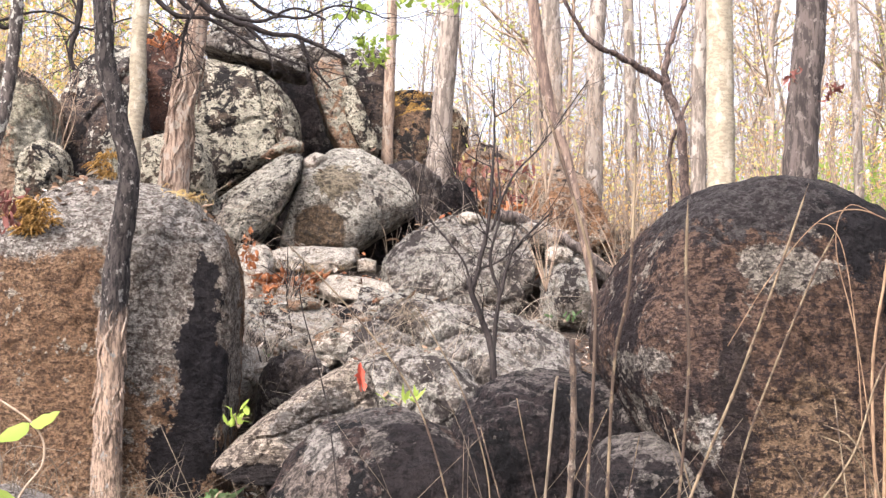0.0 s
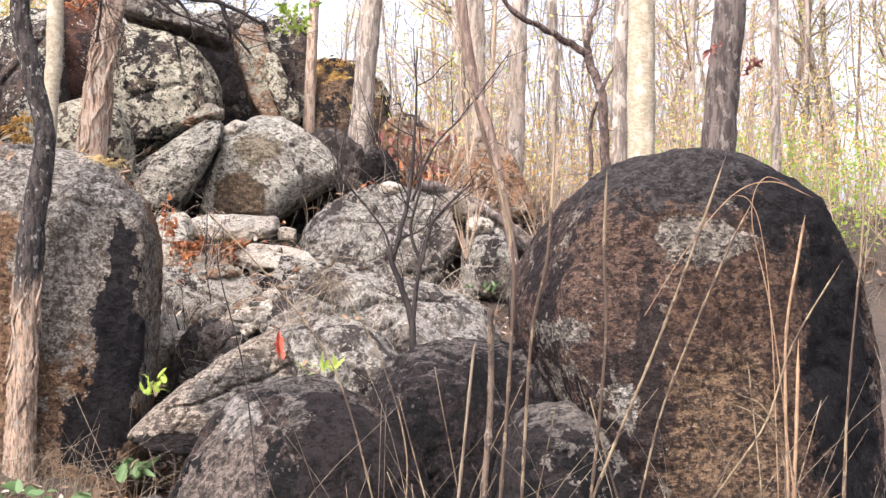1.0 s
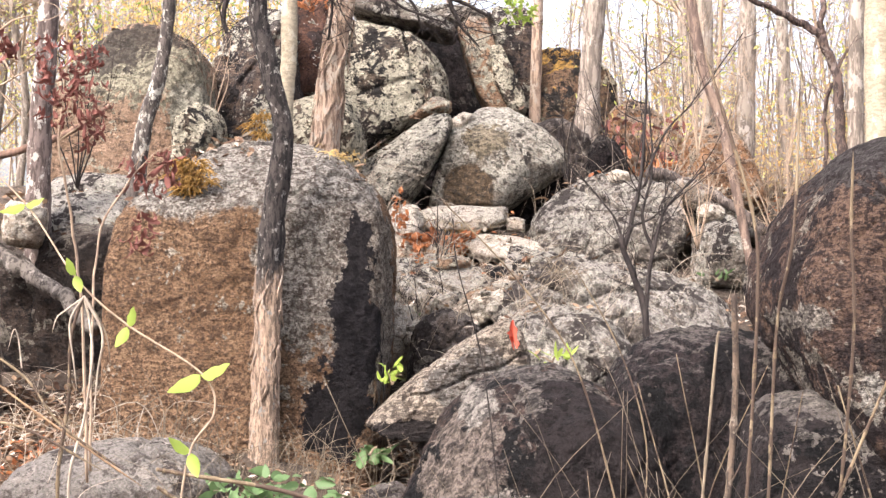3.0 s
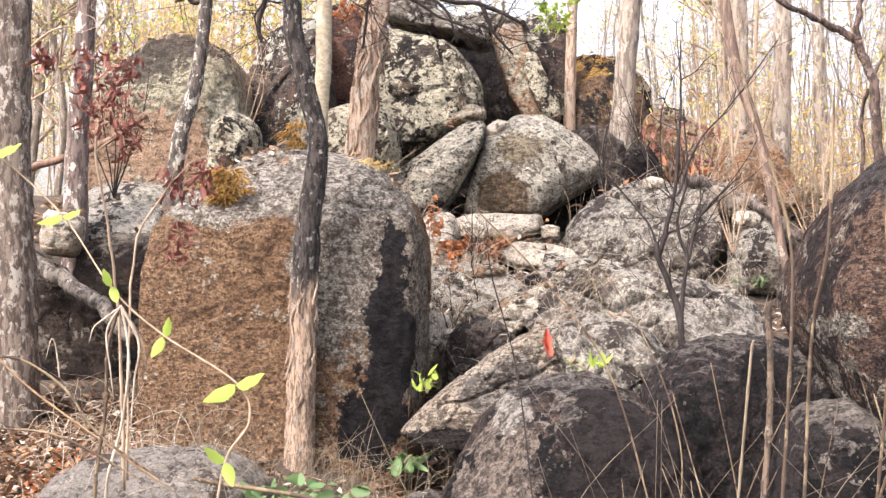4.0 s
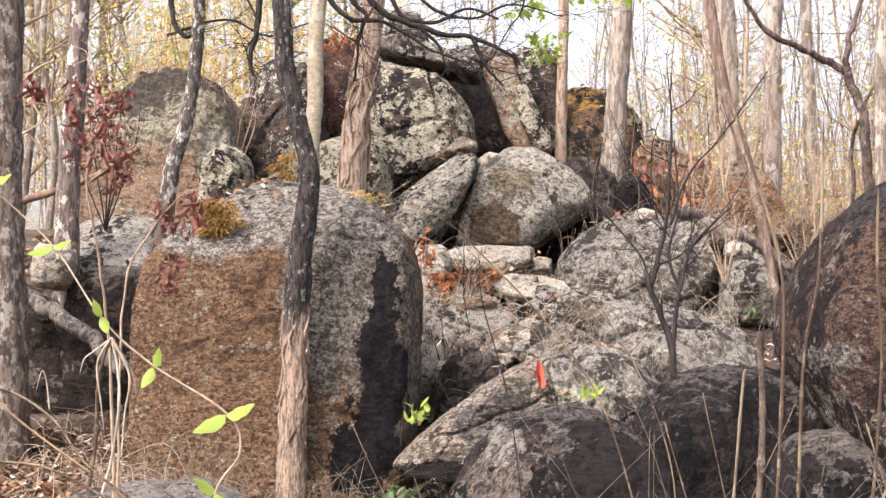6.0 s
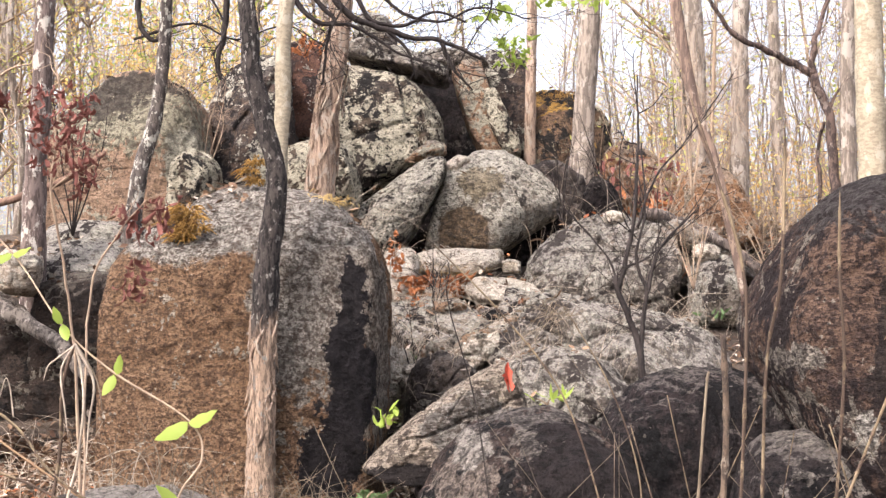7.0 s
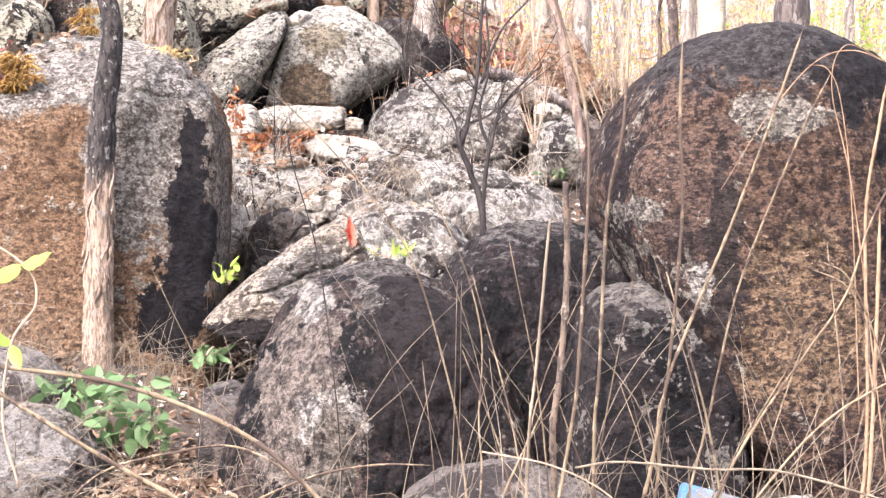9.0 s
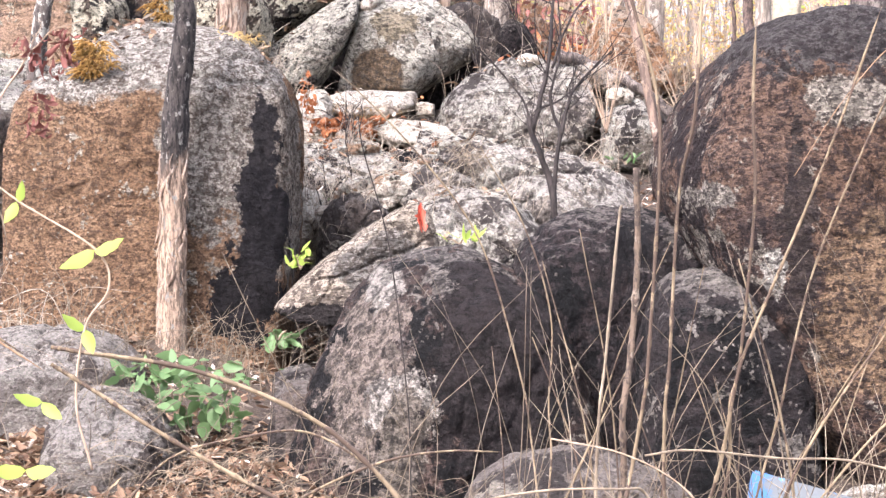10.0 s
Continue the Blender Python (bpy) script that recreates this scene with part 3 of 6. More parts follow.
hewn("boulder", "rounded dark boulder with streaked sooty face", [(-0.622, -0.3), (0.999, -0.3), (0.943, 0.542), (0.863, 0.796), (0.738, 0.999), (0.538, 1.156), (0.313, 1.214), (0.076, 1.169), (-0.088, 1.046), (-0.445, 0.311)], 6.45, 1.25, front_mat, [(0.02, -1, 0.16, 0.28, 5.85, 0.75), (-0.1, -0.62, 0.78, 0.27, 6.05, 1.1), (-0.62, -0.72, 0.3, -0.08, 5.98, 0.74)], 8, 0.15, 0.035, 3, 7, 2, [(0.8, 0.1, -0.55, 0.66, 6.0, 0.75, 0.02, 0.02)])
hewn("boulder", "long sooty black boulder behind the dry reeds", [(0.583, 1.041), (0.646, -0.3), (1.7, -0.3), (1.7, 1.106), (1.583, 1.275), (0.989, 1.376), (0.796, 1.347), (0.654, 1.233)], 6.6, 1.0, dark_mat, [(0.05, -1, 0.1, 1.06, 6.12, 0.83), (0.02, -0.6, 0.8, 1.01, 6.25, 1.25)], 9, 0.15, 0.03, 4, 7, 2, [(0.3, 0.1, 0.95, 1.26, 6.15, 1.13, 0.02, 0.03)])
hewn("boulder", "small sooty boulder with pale flaked top", [(1.011, -0.3), (1.717, -0.3), (1.717, 0.615), (1.658, 0.984), (1.52, 1.096), (1.347, 1.148), (1.209, 1.127), (1.117, 1.048), (1.059, 0.808)], 5.85, 0.7, sooty_top_mat, [(0.0, -0.6, 0.8, 1.28, 5.62, 1.07)], 9, 0.15, 0.035, 5, 6, 3, [])
hewn("boulder", "slanting slab with bright striped upper face and grey flank", [(-0.593, 0.831), (-0.481, 0.754), (-0.138, 0.721), (0.318, 0.823), (0.323, 1.15), (0.279, 1.323), (0.17, 1.394), (-0.067, 1.266), (-0.447, 0.984)], 8.1, 0.6, slab_mat, [(-0.52, -0.5, 0.69, -0.14, 7.78, 1.14), (0.25, -0.95, 0.1, 0.02, 7.82, 1.06)], 26, 0.06, 0.03, 7, 7, 1, [(-0.5, 0.1, 0.86, -0.25, 7.85, 0.97, 0.012, 0.012), (-0.48, 0.0, 0.88, -0.04, 7.85, 1.09, 0.01, 0.01)])
hewn("boulder", "cracked grey boulder joined to a slanting slab", [(-0.156, 0.881), (0.411, 0.731), (1.018, 0.864), (0.99, 1.219), (0.815, 1.399), (0.531, 1.475), (0.279, 1.389), (0.063, 1.233)], 9.2, 1.0, cracked_mat, [(-0.15, -0.7, 0.7, 0.4, 8.75, 1.27)], 18, 0.15, 0.055, 33, 7, 4, [(0.6, 0.1, 0.78, 0.33, 8.8, 1.17, 0.03, 0.02), (0.75, 0.1, 0.6, 0.61, 8.8, 1.24, 0.03, 0.02)])
hewn("boulder", "broad cracked grey boulder below a bare shrub", [(0.067, 1.207), (0.178, 0.816), (1.779, 0.792), (1.79, 1.259), (1.698, 1.503), (1.447, 1.636), (1.095, 1.708), (0.645, 1.778), (0.348, 1.653), (0.129, 1.441)], 10.1, 1.5, cracked_mat, [(-0.1, -0.72, 0.69, 0.81, 9.5, 1.47), (0.45, -0.6, 0.66, 1.37, 9.6, 1.42)], 18, 0.1, 0.055, 8, 7, 4, [(0.65, 0.15, 0.74, 0.66, 9.6, 1.47, 0.035, 0.022), (0.7, 0.1, 0.7, 1.15, 9.6, 1.47, 0.03, 0.02), (-0.2, 0.3, 0.93, 0.89, 9.6, 1.54, 0.03, 0.02)])
hewn("boulder", "grey lichen-spotted boulder with dark hollow beside it", [(0.487, 1.621), (1.779, 1.602), (1.804, 2.279), (1.699, 2.497), (1.41, 2.633), (1.007, 2.619), (0.701, 2.411), (0.537, 2.197)], 12.9, 1.6, cracked_mat, [(-0.05, -0.88, 0.47, 1.03, 12.15, 2.03), (-0.1, -0.45, 0.89, 1.17, 12.5, 2.51), (-0.6, -0.7, 0.4, 0.64, 12.35, 2.14)], 26, 0.08, 0.06, 9, 7, 5, [(0.6, 0.1, 0.8, 1.14, 12.2, 2.36, 0.05, 0.03), (0.92, 0.1, 0.35, 1.35, 12.2, 2.03, 0.04, 0.03)])
hewn("boulder", "grey boulder beside a dark hollow", [(1.826, 1.594), (2.309, 1.586), (2.281, 1.966), (2.182, 2.196), (1.969, 2.232), (1.857, 2.115)], 12.2, 1.0, grey_mat, [], 12, 0.2, 0.05, 10, 6, 5, [])
hewn("boulder", "long weathered slab over a dark hollow", [(1.586, 2.582), (1.681, 2.417), (2.314, 1.996), (2.461, 1.935), (2.455, 2.108), (2.249, 2.359), (1.907, 2.558)], 12.7, 0.9, grey_mat, [], 16, 0.1, 0.06, 34, 6, 3, [(-0.45, 0.1, 0.89, 1.96, 12.3, 2.36, 0.03, 0.02)])
hewn("boulder", "round grey boulder split from a leaning slab", [(-0.422, 2.365), (0.32, 2.354), (0.872, 2.718), (0.929, 2.854), (0.705, 3.116), (0.391, 3.335), (0.09, 3.356), (-0.182, 3.129), (-0.328, 2.818)], 14.0, 1.4, round_mat, [(0.1, -0.62, 0.78, 0.32, 13.4, 3.04), (-0.3, -0.95, -0.08, -0.05, 13.33, 2.54), (0.45, -0.8, 0.4, 0.63, 13.5, 2.84), (0.62, -0.6, -0.5, 0.46, 13.5, 2.48)], 30, 0.06, 0.018, 11, 7, 0, [(0.75, 0.1, -0.6, 0.37, 13.45, 2.89, 0.012, 0.015)])
hewn("boulder", "lichen-crusted slab leaning against a round boulder", [(-1.105, 2.681), (-0.958, 2.487), (-0.769, 2.399), (-0.599, 2.418), (-0.306, 2.86), (-0.209, 3.019), (-0.216, 3.243), (-0.418, 3.225), (-0.997, 2.807)], 13.6, 0.9, grey_lichen_mat, [(-0.35, -0.7, 0.62, -0.72, 13.25, 2.88), (0.5, -0.72, -0.48, -0.46, 13.22, 2.66)], 26, 0.06, 0.028, 12, 7, 0, [])
hewn("boulder", "small knobbly stone wedged above a slab", [(-0.624, 3.255), (-0.407, 3.252), (-0.21, 3.304), (-0.209, 3.402), (-0.339, 3.459), (-0.481, 3.384)], 13.9, 0.5, brown_mat, [], 9, 0.3, 0.07, 36, 5, 4, [])
hewn("boulder", "small pale stone wedged in a split", [(-0.219, 3.008), (-0.134, 3.007), (-0.016, 3.101), (0.039, 3.24), (-0.077, 3.284), (-0.201, 3.211)], 13.6, 0.4, pale_mat, [], 11, 0.3, 0.06, 61, 5, 4, [])
hewn("boulder", "great lichen-crusted boulder high in the heap", [(-1.525, 2.901), (-1.145, 2.86), (-0.702, 3.154), (-0.239, 3.553), (-0.259, 3.79), (-0.443, 4.089), (-0.718, 4.271), (-1.264, 4.387), (-1.455, 4.14)], 15.0, 1.7, lichen_mat, [(-0.02, -0.93, 0.36, -0.94, 14.3, 3.9), (0.1, -0.97, 0.1, -0.88, 14.15, 3.26), (0.75, -0.62, 0.2, -0.36, 14.4, 3.62)], 18, 0.08, 0.035, 13, 7, 2, [(0.93, 0.2, 0.25, -0.53, 14.3, 3.72, 0.06, 0.03), (-0.3, 0.3, 0.9, -1.07, 14.2, 3.6, 0.03, 0.03)])
hewn("boulder", "lichen-spotted stone under a peeling tree", [(-1.725, 2.862), (-0.994, 2.641), (-0.99, 3.061), (-1.144, 3.369), (-1.479, 3.416), (-1.721, 3.304)], 13.4, 0.9, lichen_mat, [(-0.1, -0.7, 0.7, -1.31, 13.0, 3.22)], 14, 0.15, 0.045, 35, 6, 3, [])
hewn("boulder", "red-brown upright block behind a pale trunk", [(-1.889, 3.529), (-1.477, 3.523), (-1.401, 4.358), (-1.445, 4.51), (-1.64, 4.536), (-1.859, 4.47)], 14.6, 1.0, redblock_mat, [], 24, 0.05, 0.03, 19, 6, 1, [])
hewn("boulder", "dark stone block spotted with white lichen", [(-2.622, 2.843), (-1.911, 2.836), (-1.639, 3.051), (-1.713, 4.221), (-1.91, 4.279), (-2.294, 4.098), (-2.415, 3.88), (-2.579, 3.471)], 13.8, 1.5, black_mat, [(-0.55, -0.75, 0.35, -2.26, 13.3, 3.53), (0.1, -0.95, 0.25, -1.86, 13.05, 3.43)], 18, 0.1, 0.04, 18, 7, 2, [(0.85, 0.2, -0.45, -2.02, 13.1, 3.55, 0.05, 0.03)])
hewn("boulder", "large smooth brown boulder with dark lichen crown", [(-3.694, 2.383), (-2.523, 2.373), (-2.326, 3.038), (-2.316, 3.36), (-2.451, 3.75), (-2.676, 3.893), (-2.877, 3.966), (-3.127, 3.93), (-3.352, 3.723), (-3.666, 3.302)], 12.9, 1.6, crown_mat, [(0.02, -1, -0.04, -2.94, 12.15, 2.83), (-0.05, -0.78, 0.62, -2.85, 12.2, 3.37), (0.6, -0.78, 0.15, -2.42, 12.35, 3.09)], 20, 0.06, 0.025, 20, 7, 0, [])
hewn("boulder", "lichen-spotted stone beside a smooth brown boulder", [(-2.571, 2.554), (-2.141, 2.55), (-2.103, 2.987), (-2.171, 3.114), (-2.347, 3.204), (-2.533, 3.031)], 12.3, 0.8, lichen_mat, [], 11, 0.2, 0.05, 40, 6, 3, [])
hewn("boulder", "long low grey ledge under a smooth brown boulder", [(-3.527, 2.259), (-2.586, 2.156), (-2.586, 2.394), (-2.779, 2.559), (-3.214, 2.582), (-3.505, 2.537)], 12.1, 1.0, grey_mat, [], 14, 0.15, 0.05, 41, 6, 4, [])
hewn("boulder", "rounded pale ledge at the foot of a slim tree", [(-3.131, 2.082), (-3.065, 1.747), (-2.432, 1.743), (-2.434, 2.118), (-2.561, 2.262), (-2.878, 2.315), (-3.077, 2.258)], 10.6, 1.0, grey_mat, [(0, -0.5, 0.85, -2.73, 10.3, 2.23)], 10, 0.15, 0.04, 21, 6, 3, [])
# the next two rocks have the ledge's shade in their colour
hewn("boulder", "weathered rock under a pale ledge, coloured dark as its shade", [(-2.975, 0.876), (-2.268, 0.875), (-2.271, 1.727), (-2.391, 2.001), (-2.727, 2.042), (-2.944, 1.927)], 9.9, 0.7, shade_mat, [], 12, 0.15, 0.05, 52, 6, 4, [])
hewn("boulder", "mossy rock at the foot of a tree, coloured dark as in shade", [(-4.048, 1.112), (-4.045, 0.879), (-2.818, 0.876), (-2.821, 1.419), (-2.942, 1.692), (-3.261, 1.89), (-3.659, 1.948), (-4.018, 1.817)], 9.9, 0.7, shade_mat, [(0.1, -0.75, 0.66, -3.24, 9.6, 1.69)], 12, 0.15, 0.05, 42, 6, 4, [])
# added behind the cleft, its black colour makes the cleft's darkness
hewn("boulder", "filler rock deep in a cleft, coloured black as its shade", [(-0.797, 3.542), (0.665, 3.52), (0.479, 4.326), (0.154, 4.869), (-0.513, 4.88), (-0.783, 4.682)], 17.0, 0.9, dark_mat, [], 12, 0.1, 0.04, 38, 6, 2, [])
hewn("boulder", "tall brown block leaning beside a black cleft", [(-0.163, 4.361), (0.032, 3.701), (0.197, 3.432), (0.427, 3.501), (0.153, 4.503), (-0.028, 4.518)], 15.4, 0.8, brown_mat, [(0.1, -0.99, 0.1, 0.07, 15.05, 4.07)], 22, 0.05, 0.03, 14, 6, 2, [])
hewn("boulder", "leaning lichen slab beside a brown block", [(0.171, 4.162), (0.224, 3.759), (0.397, 3.44), (0.564, 3.461), (0.543, 3.629), (0.314, 4.148)], 15.2, 0.6, lichen_mat, [], 20, 0.06, 0.035, 37, 6, 2, [])
hewn("boulder", "black square boulder at the top of the heap", [(0.184, 4.49), (0.516, 3.566), (0.747, 3.563), (0.714, 4.612), (0.588, 4.757), (0.227, 4.788)], 16.4, 1.2, black_mat, [], 22, 0.05, 0.03, 16, 6, 2, [])
hewn("boulder", "dark boulder capped with orange moss", [(0.634, 3.361), (1.455, 3.285), (1.625, 3.537), (1.595, 3.92), (1.459, 4.101), (1.17, 4.252), (0.854, 4.36), (0.712, 4.24)], 16.2, 1.3, moss_mat, [(-0.05, -0.55, 0.83, 1.0, 15.8, 4.15), (0.7, -0.7, 0.15, 1.43, 15.8, 3.74)], 16, 0.08, 0.04, 17, 6, 3, [])
hewn("boulder", "grey capstone at the top of the heap", [(-1.269, 4.665), (-0.748, 4.657), (-0.77, 4.896), (-0.842, 5.085), (-1.091, 5.121), (-1.217, 4.966)], 15.8, 1.2, grey_mat, [], 12, 0.15, 0.06, 15, 6, 4, [])
hewn("boulder", "overhanging grey-brown slab at the top of the heap", [(-1.27, 4.633), (-1.248, 4.501), (-1.012, 4.402), (-0.515, 4.287), (-0.232, 4.223), (-0.189, 4.33), (-0.424, 4.477), (-0.689, 4.577), (-1.044, 4.66)], 15.1, 1.0, grey_mat, [], 20, 0.05, 0.05, 39, 6, 3, [])
hewn("boulder", "rubble ledge at the top of the heap", [(-0.526, 4.631), (-0.455, 4.446), (-0.042, 4.402), (0.251, 4.508), (0.143, 4.608), (-0.233, 4.688)], 15.5, 0.8, grey_mat, [], 11, 0.15, 0.07, 62, 6, 5, [])
# added to blacken the gap by the leaning slab, as shadow would
hewn("boulder", "filler rock in the hollow beside a round boulder, black as its shade", [(-0.808, 2.169), (-0.069, 2.158), (-0.057, 2.957), (-0.341, 3.018), (-0.515, 2.792)], 14.6, 0.7, dark_mat, [], 12, 0.15, 0.05, 50, 6, 3, [])
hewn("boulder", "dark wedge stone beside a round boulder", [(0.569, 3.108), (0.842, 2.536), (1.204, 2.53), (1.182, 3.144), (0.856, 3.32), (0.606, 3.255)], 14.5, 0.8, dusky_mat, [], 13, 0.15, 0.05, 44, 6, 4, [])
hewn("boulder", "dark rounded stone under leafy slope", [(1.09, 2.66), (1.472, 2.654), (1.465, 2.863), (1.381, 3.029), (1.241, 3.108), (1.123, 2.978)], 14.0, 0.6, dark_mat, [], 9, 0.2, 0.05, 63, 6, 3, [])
# black rock painting in the shadow of the boulder's undercut
hewn("boulder", "filler rock under the round boulder, coloured black as its shade", [(0.267, 2.139), (0.824, 2.131), (0.998, 2.519), (0.919, 2.8), (0.554, 2.665), (0.328, 2.445)], 14.3, 0.6, dark_mat, [], 11, 0.15, 0.06, 64, 6, 4, [])
hewn("boulder", "reddish boulder on the upper slope", [(1.368, 2.765), (2.262, 2.752), (2.155, 3.263), (1.862, 3.539), (1.624, 3.633), (1.442, 3.485)], 15.3, 1.2, rusty_mat, [(0, -0.7, 0.7, 1.74, 14.8, 3.3)], 11, 0.2, 0.06, 31, 6, 5, [])
hewn("boulder", "reddish rock strewn with dead leaves", [(1.984, 2.373), (2.829, 2.36), (2.77, 2.591), (2.584, 3.021), (2.386, 3.189), (2.172, 3.16), (2.015, 3.008)], 14.0, 1.2, rusty_mat, [(0.05, -0.6, 0.8, 2.25, 13.5, 3.02)], 13, 0.15, 0.05, 30, 6, 5, [])
hewn("boulder", "flat pale slab in the gap between boulders", [(-0.499, 2.127), (-0.389, 2.096), (0.093, 2.088), (0.306, 2.196), (0.277, 2.327), (-0.305, 2.346), (-0.457, 2.298)], 12.9, 0.9, pale_mat, [(-0.05, -0.5, 0.86, -0.1, 12.5, 2.25)], 26, 0.05, 0.05, 22, 6, 3, [])
hewn("boulder", "small white stone beside a flat slab", [(0.287, 2.215), (0.3, 2.106), (0.453, 2.103), (0.455, 2.212), (0.342, 2.234)], 12.7, 0.3, pale_mat, [], 20, 0.1, 0.04, 23, 5, 2, [])
hewn("boulder", "flat pale slab below another slab", [(-0.096, 1.927), (0.087, 1.846), (0.582, 1.8), (0.613, 1.906), (0.542, 2.014), (0.101, 2.079), (-0.065, 2.043)], 12.5, 0.9, pale_mat, [(0.1, -0.45, 0.88, 0.23, 12.15, 1.97)], 24, 0.05, 0.05, 24, 6, 3, [])
hewn("boulder", "rounded pale stone beside stacked slabs", [(-0.834, 1.784), (-0.433, 1.778), (-0.408, 2.17), (-0.494, 2.329), (-0.691, 2.312), (-0.811, 2.118)], 12.6, 0.8, pale_mat, [], 11, 0.15, 0.05, 25, 6, 4, [])
hewn("boulder", "orange-brown stone under a flat slab", [(-0.456, 1.781), (-0.071, 1.775), (-0.096, 2.112), (-0.303, 2.164), (-0.442, 2.087)], 12.7, 0.5, rusty_mat, [], 14, 0.15, 0.06, 26, 5, 4, [])
hewn("boulder", "smooth pale grey slab in front of a rust-faced boulder", [(-2.357, 0.1), (-1.271, 0.1), (-1.207, 0.34), (-1.23, 0.624), (-1.423, 0.762), (-1.727, 0.822), (-2.061, 0.77), (-2.285, 0.638)], 7.3, 1.0, smooth_grey_mat, [(0.05, -0.55, 0.83, -1.65, 6.95, 0.67)], 14, 0.12, 0.035, 32, 6, 3, [(0.6, 0.1, 0.78, -1.5, 7.0, 0.72, 0.03, 0.02)])
hewn("boulder", "tan broken stone at the mouth of a stony gully", [(-0.657, 1.071), (-0.458, 1.068), (-0.41, 1.258), (-0.438, 1.45), (-0.545, 1.49), (-0.631, 1.395)], 9.9, 0.5, pale_mat, [], 13, 0.2, 0.06, 65, 6, 5, [])
hewn("boulder", "weathered grey rock in a stony gully", [(-0.663, 1.512), (-0.534, 1.38), (0.074, 1.392), (0.156, 1.608), (0.037, 1.784), (-0.333, 1.807), (-0.574, 1.684)], 11.2, 0.8, grey_mat, [(-0.1, -0.6, 0.8, -0.26, 10.9, 1.67)], 16, 0.15, 0.06, 66, 6, 5, [(0.5, 0.1, 0.85, -0.26, 10.9, 1.61, 0.04, 0.025)])
hewn("boulder", "tan flat stone leaning in a stony gully", [(-0.321, 1.235), (0.029, 1.288), (0.233, 1.47), (0.196, 1.587), (-0.046, 1.502), (-0.272, 1.401)], 10.0, 0.5, pale_mat, [], 18, 0.1, 0.05, 67, 6, 4, [])
hewn("boulder", "flat grey stone half buried in leaf litter", [(-1.498, 0.068), (-0.853, 0.05), (-0.907, 0.385), (-1.06, 0.572), (-1.273, 0.621), (-1.442, 0.459)], 6.4, 0.8, smooth_grey_mat, [(0.1, -0.5, 0.86, -1.11, 6.15, 0.49)], 12, 0.15, 0.05, 68, 6, 4, [])
hewn("boulder", "brown stone wedged deep in a stony gully", [(-0.427, 0.877), (0.059, 0.877), (0.059, 1.318), (-0.126, 1.448), (-0.31, 1.422), (-0.413, 1.282)], 9.5, 0.5, dusky_mat, [], 13, 0.2, 0.06, 69, 6, 5, [])
rock("boulder", "low tan-grey boulder under a dark boulder", (-0.304, 6.700, 0.146), 0.422, 1.003, 0.8, dusky_mat, 3.0, 0, 0, -14, [(-1, -0.1, 0.9, 0.85)], 0.06, 48, 6, facets=6)
rock("boulder", "low rounded dusky boulder half sunk in litter", (0.740, 5.500, 0.222), 0.868, 0.498, 0.7, dusky_mat, 2.4, 0, 0, 0, [], 0.05, 6, 6, facets=3)
# both dark rocks below put shade into colour: slab's underside, gully crevice
rock("boulder", "filler rock propping a slanting slab, black as the shadow under it", (0.037, 8.750, 0.665), 0.712, 0.827, 0.9, dark_mat, 3.2, 0, 0, -20, [], 0.06, 49, 6, facets=6)
rock("boulder", "broken filler rock deep in the gully, coloured dark as crevice shade", (0.118, 11.700, 1.436), 0.364, 0.682, 0.8, dark_mat, 3.4, 0, 0, 8, [], 0.07, 51, 6, facets=6)
rock("boulder", "broken grey rock in a stony gully", (-0.428, 11.700, 1.545), 0.710, 0.627, 1.0, grey_mat, 4.0, 12, 0, -10, [(0.2, -0.8, 1, 0.9)], 0.07, 27, 6, facets=10)
rock("boulder", "grey rock under pale slabs", (0.456, 12.100, 1.692), 0.461, 0.471, 0.9, grey_mat, 4.0, -10, 0, 12, [(-0.2, -0.8, 1, 0.9)], 0.07, 28, 6, facets=10)
rock("boulder", "angular grey rock in a stony gully", (-0.160, 10.800, 1.158), 0.453, 0.565, 0.8, grey_mat, 4.2, 20, 0, -22, [], 0.07, 43, 6, facets=10)
rock("boulder", "pale broken stone in a stony gully", (0.257, 10.600, 1.531), 0.264, 0.268, 0.5, pale_mat, 4.0, 10, 0, -30, [], 0.05, 46, 5, facets=7)
rock("boulder", "pale flat stone at the foot of a slim tree", (-2.982, 9.600, 2.016), 0.272, 0.317, 0.4, pale_mat, 3.6, 10, 0, 6, [], 0.05, 47, 5, facets=6)
rock("boulder", "small pale rock in a stony gully", (-0.538, 10.500, 1.145), 0.327, 0.667, 0.7, pale_mat, 2.8, 0, 0, 0, [], 0.06, 29, 6, facets=6)

# ---- what lies on the stones ----
bpy.context.view_layer.update()
SOLID = bpy.context.evaluated_depsgraph_get()


def settle(x, y):
    """The highest stone or ground at x, y, and how level it is."""
    hit, place, normal, *_ = scene.ray_cast(SOLID, Vector((x, y, 5.6)), Vector((0, 0, -1)))
    return (place.z, normal) if hit else (ground_z(x, y), Vector((0, 0, 1)))


PEBBLES = random.Random(77)
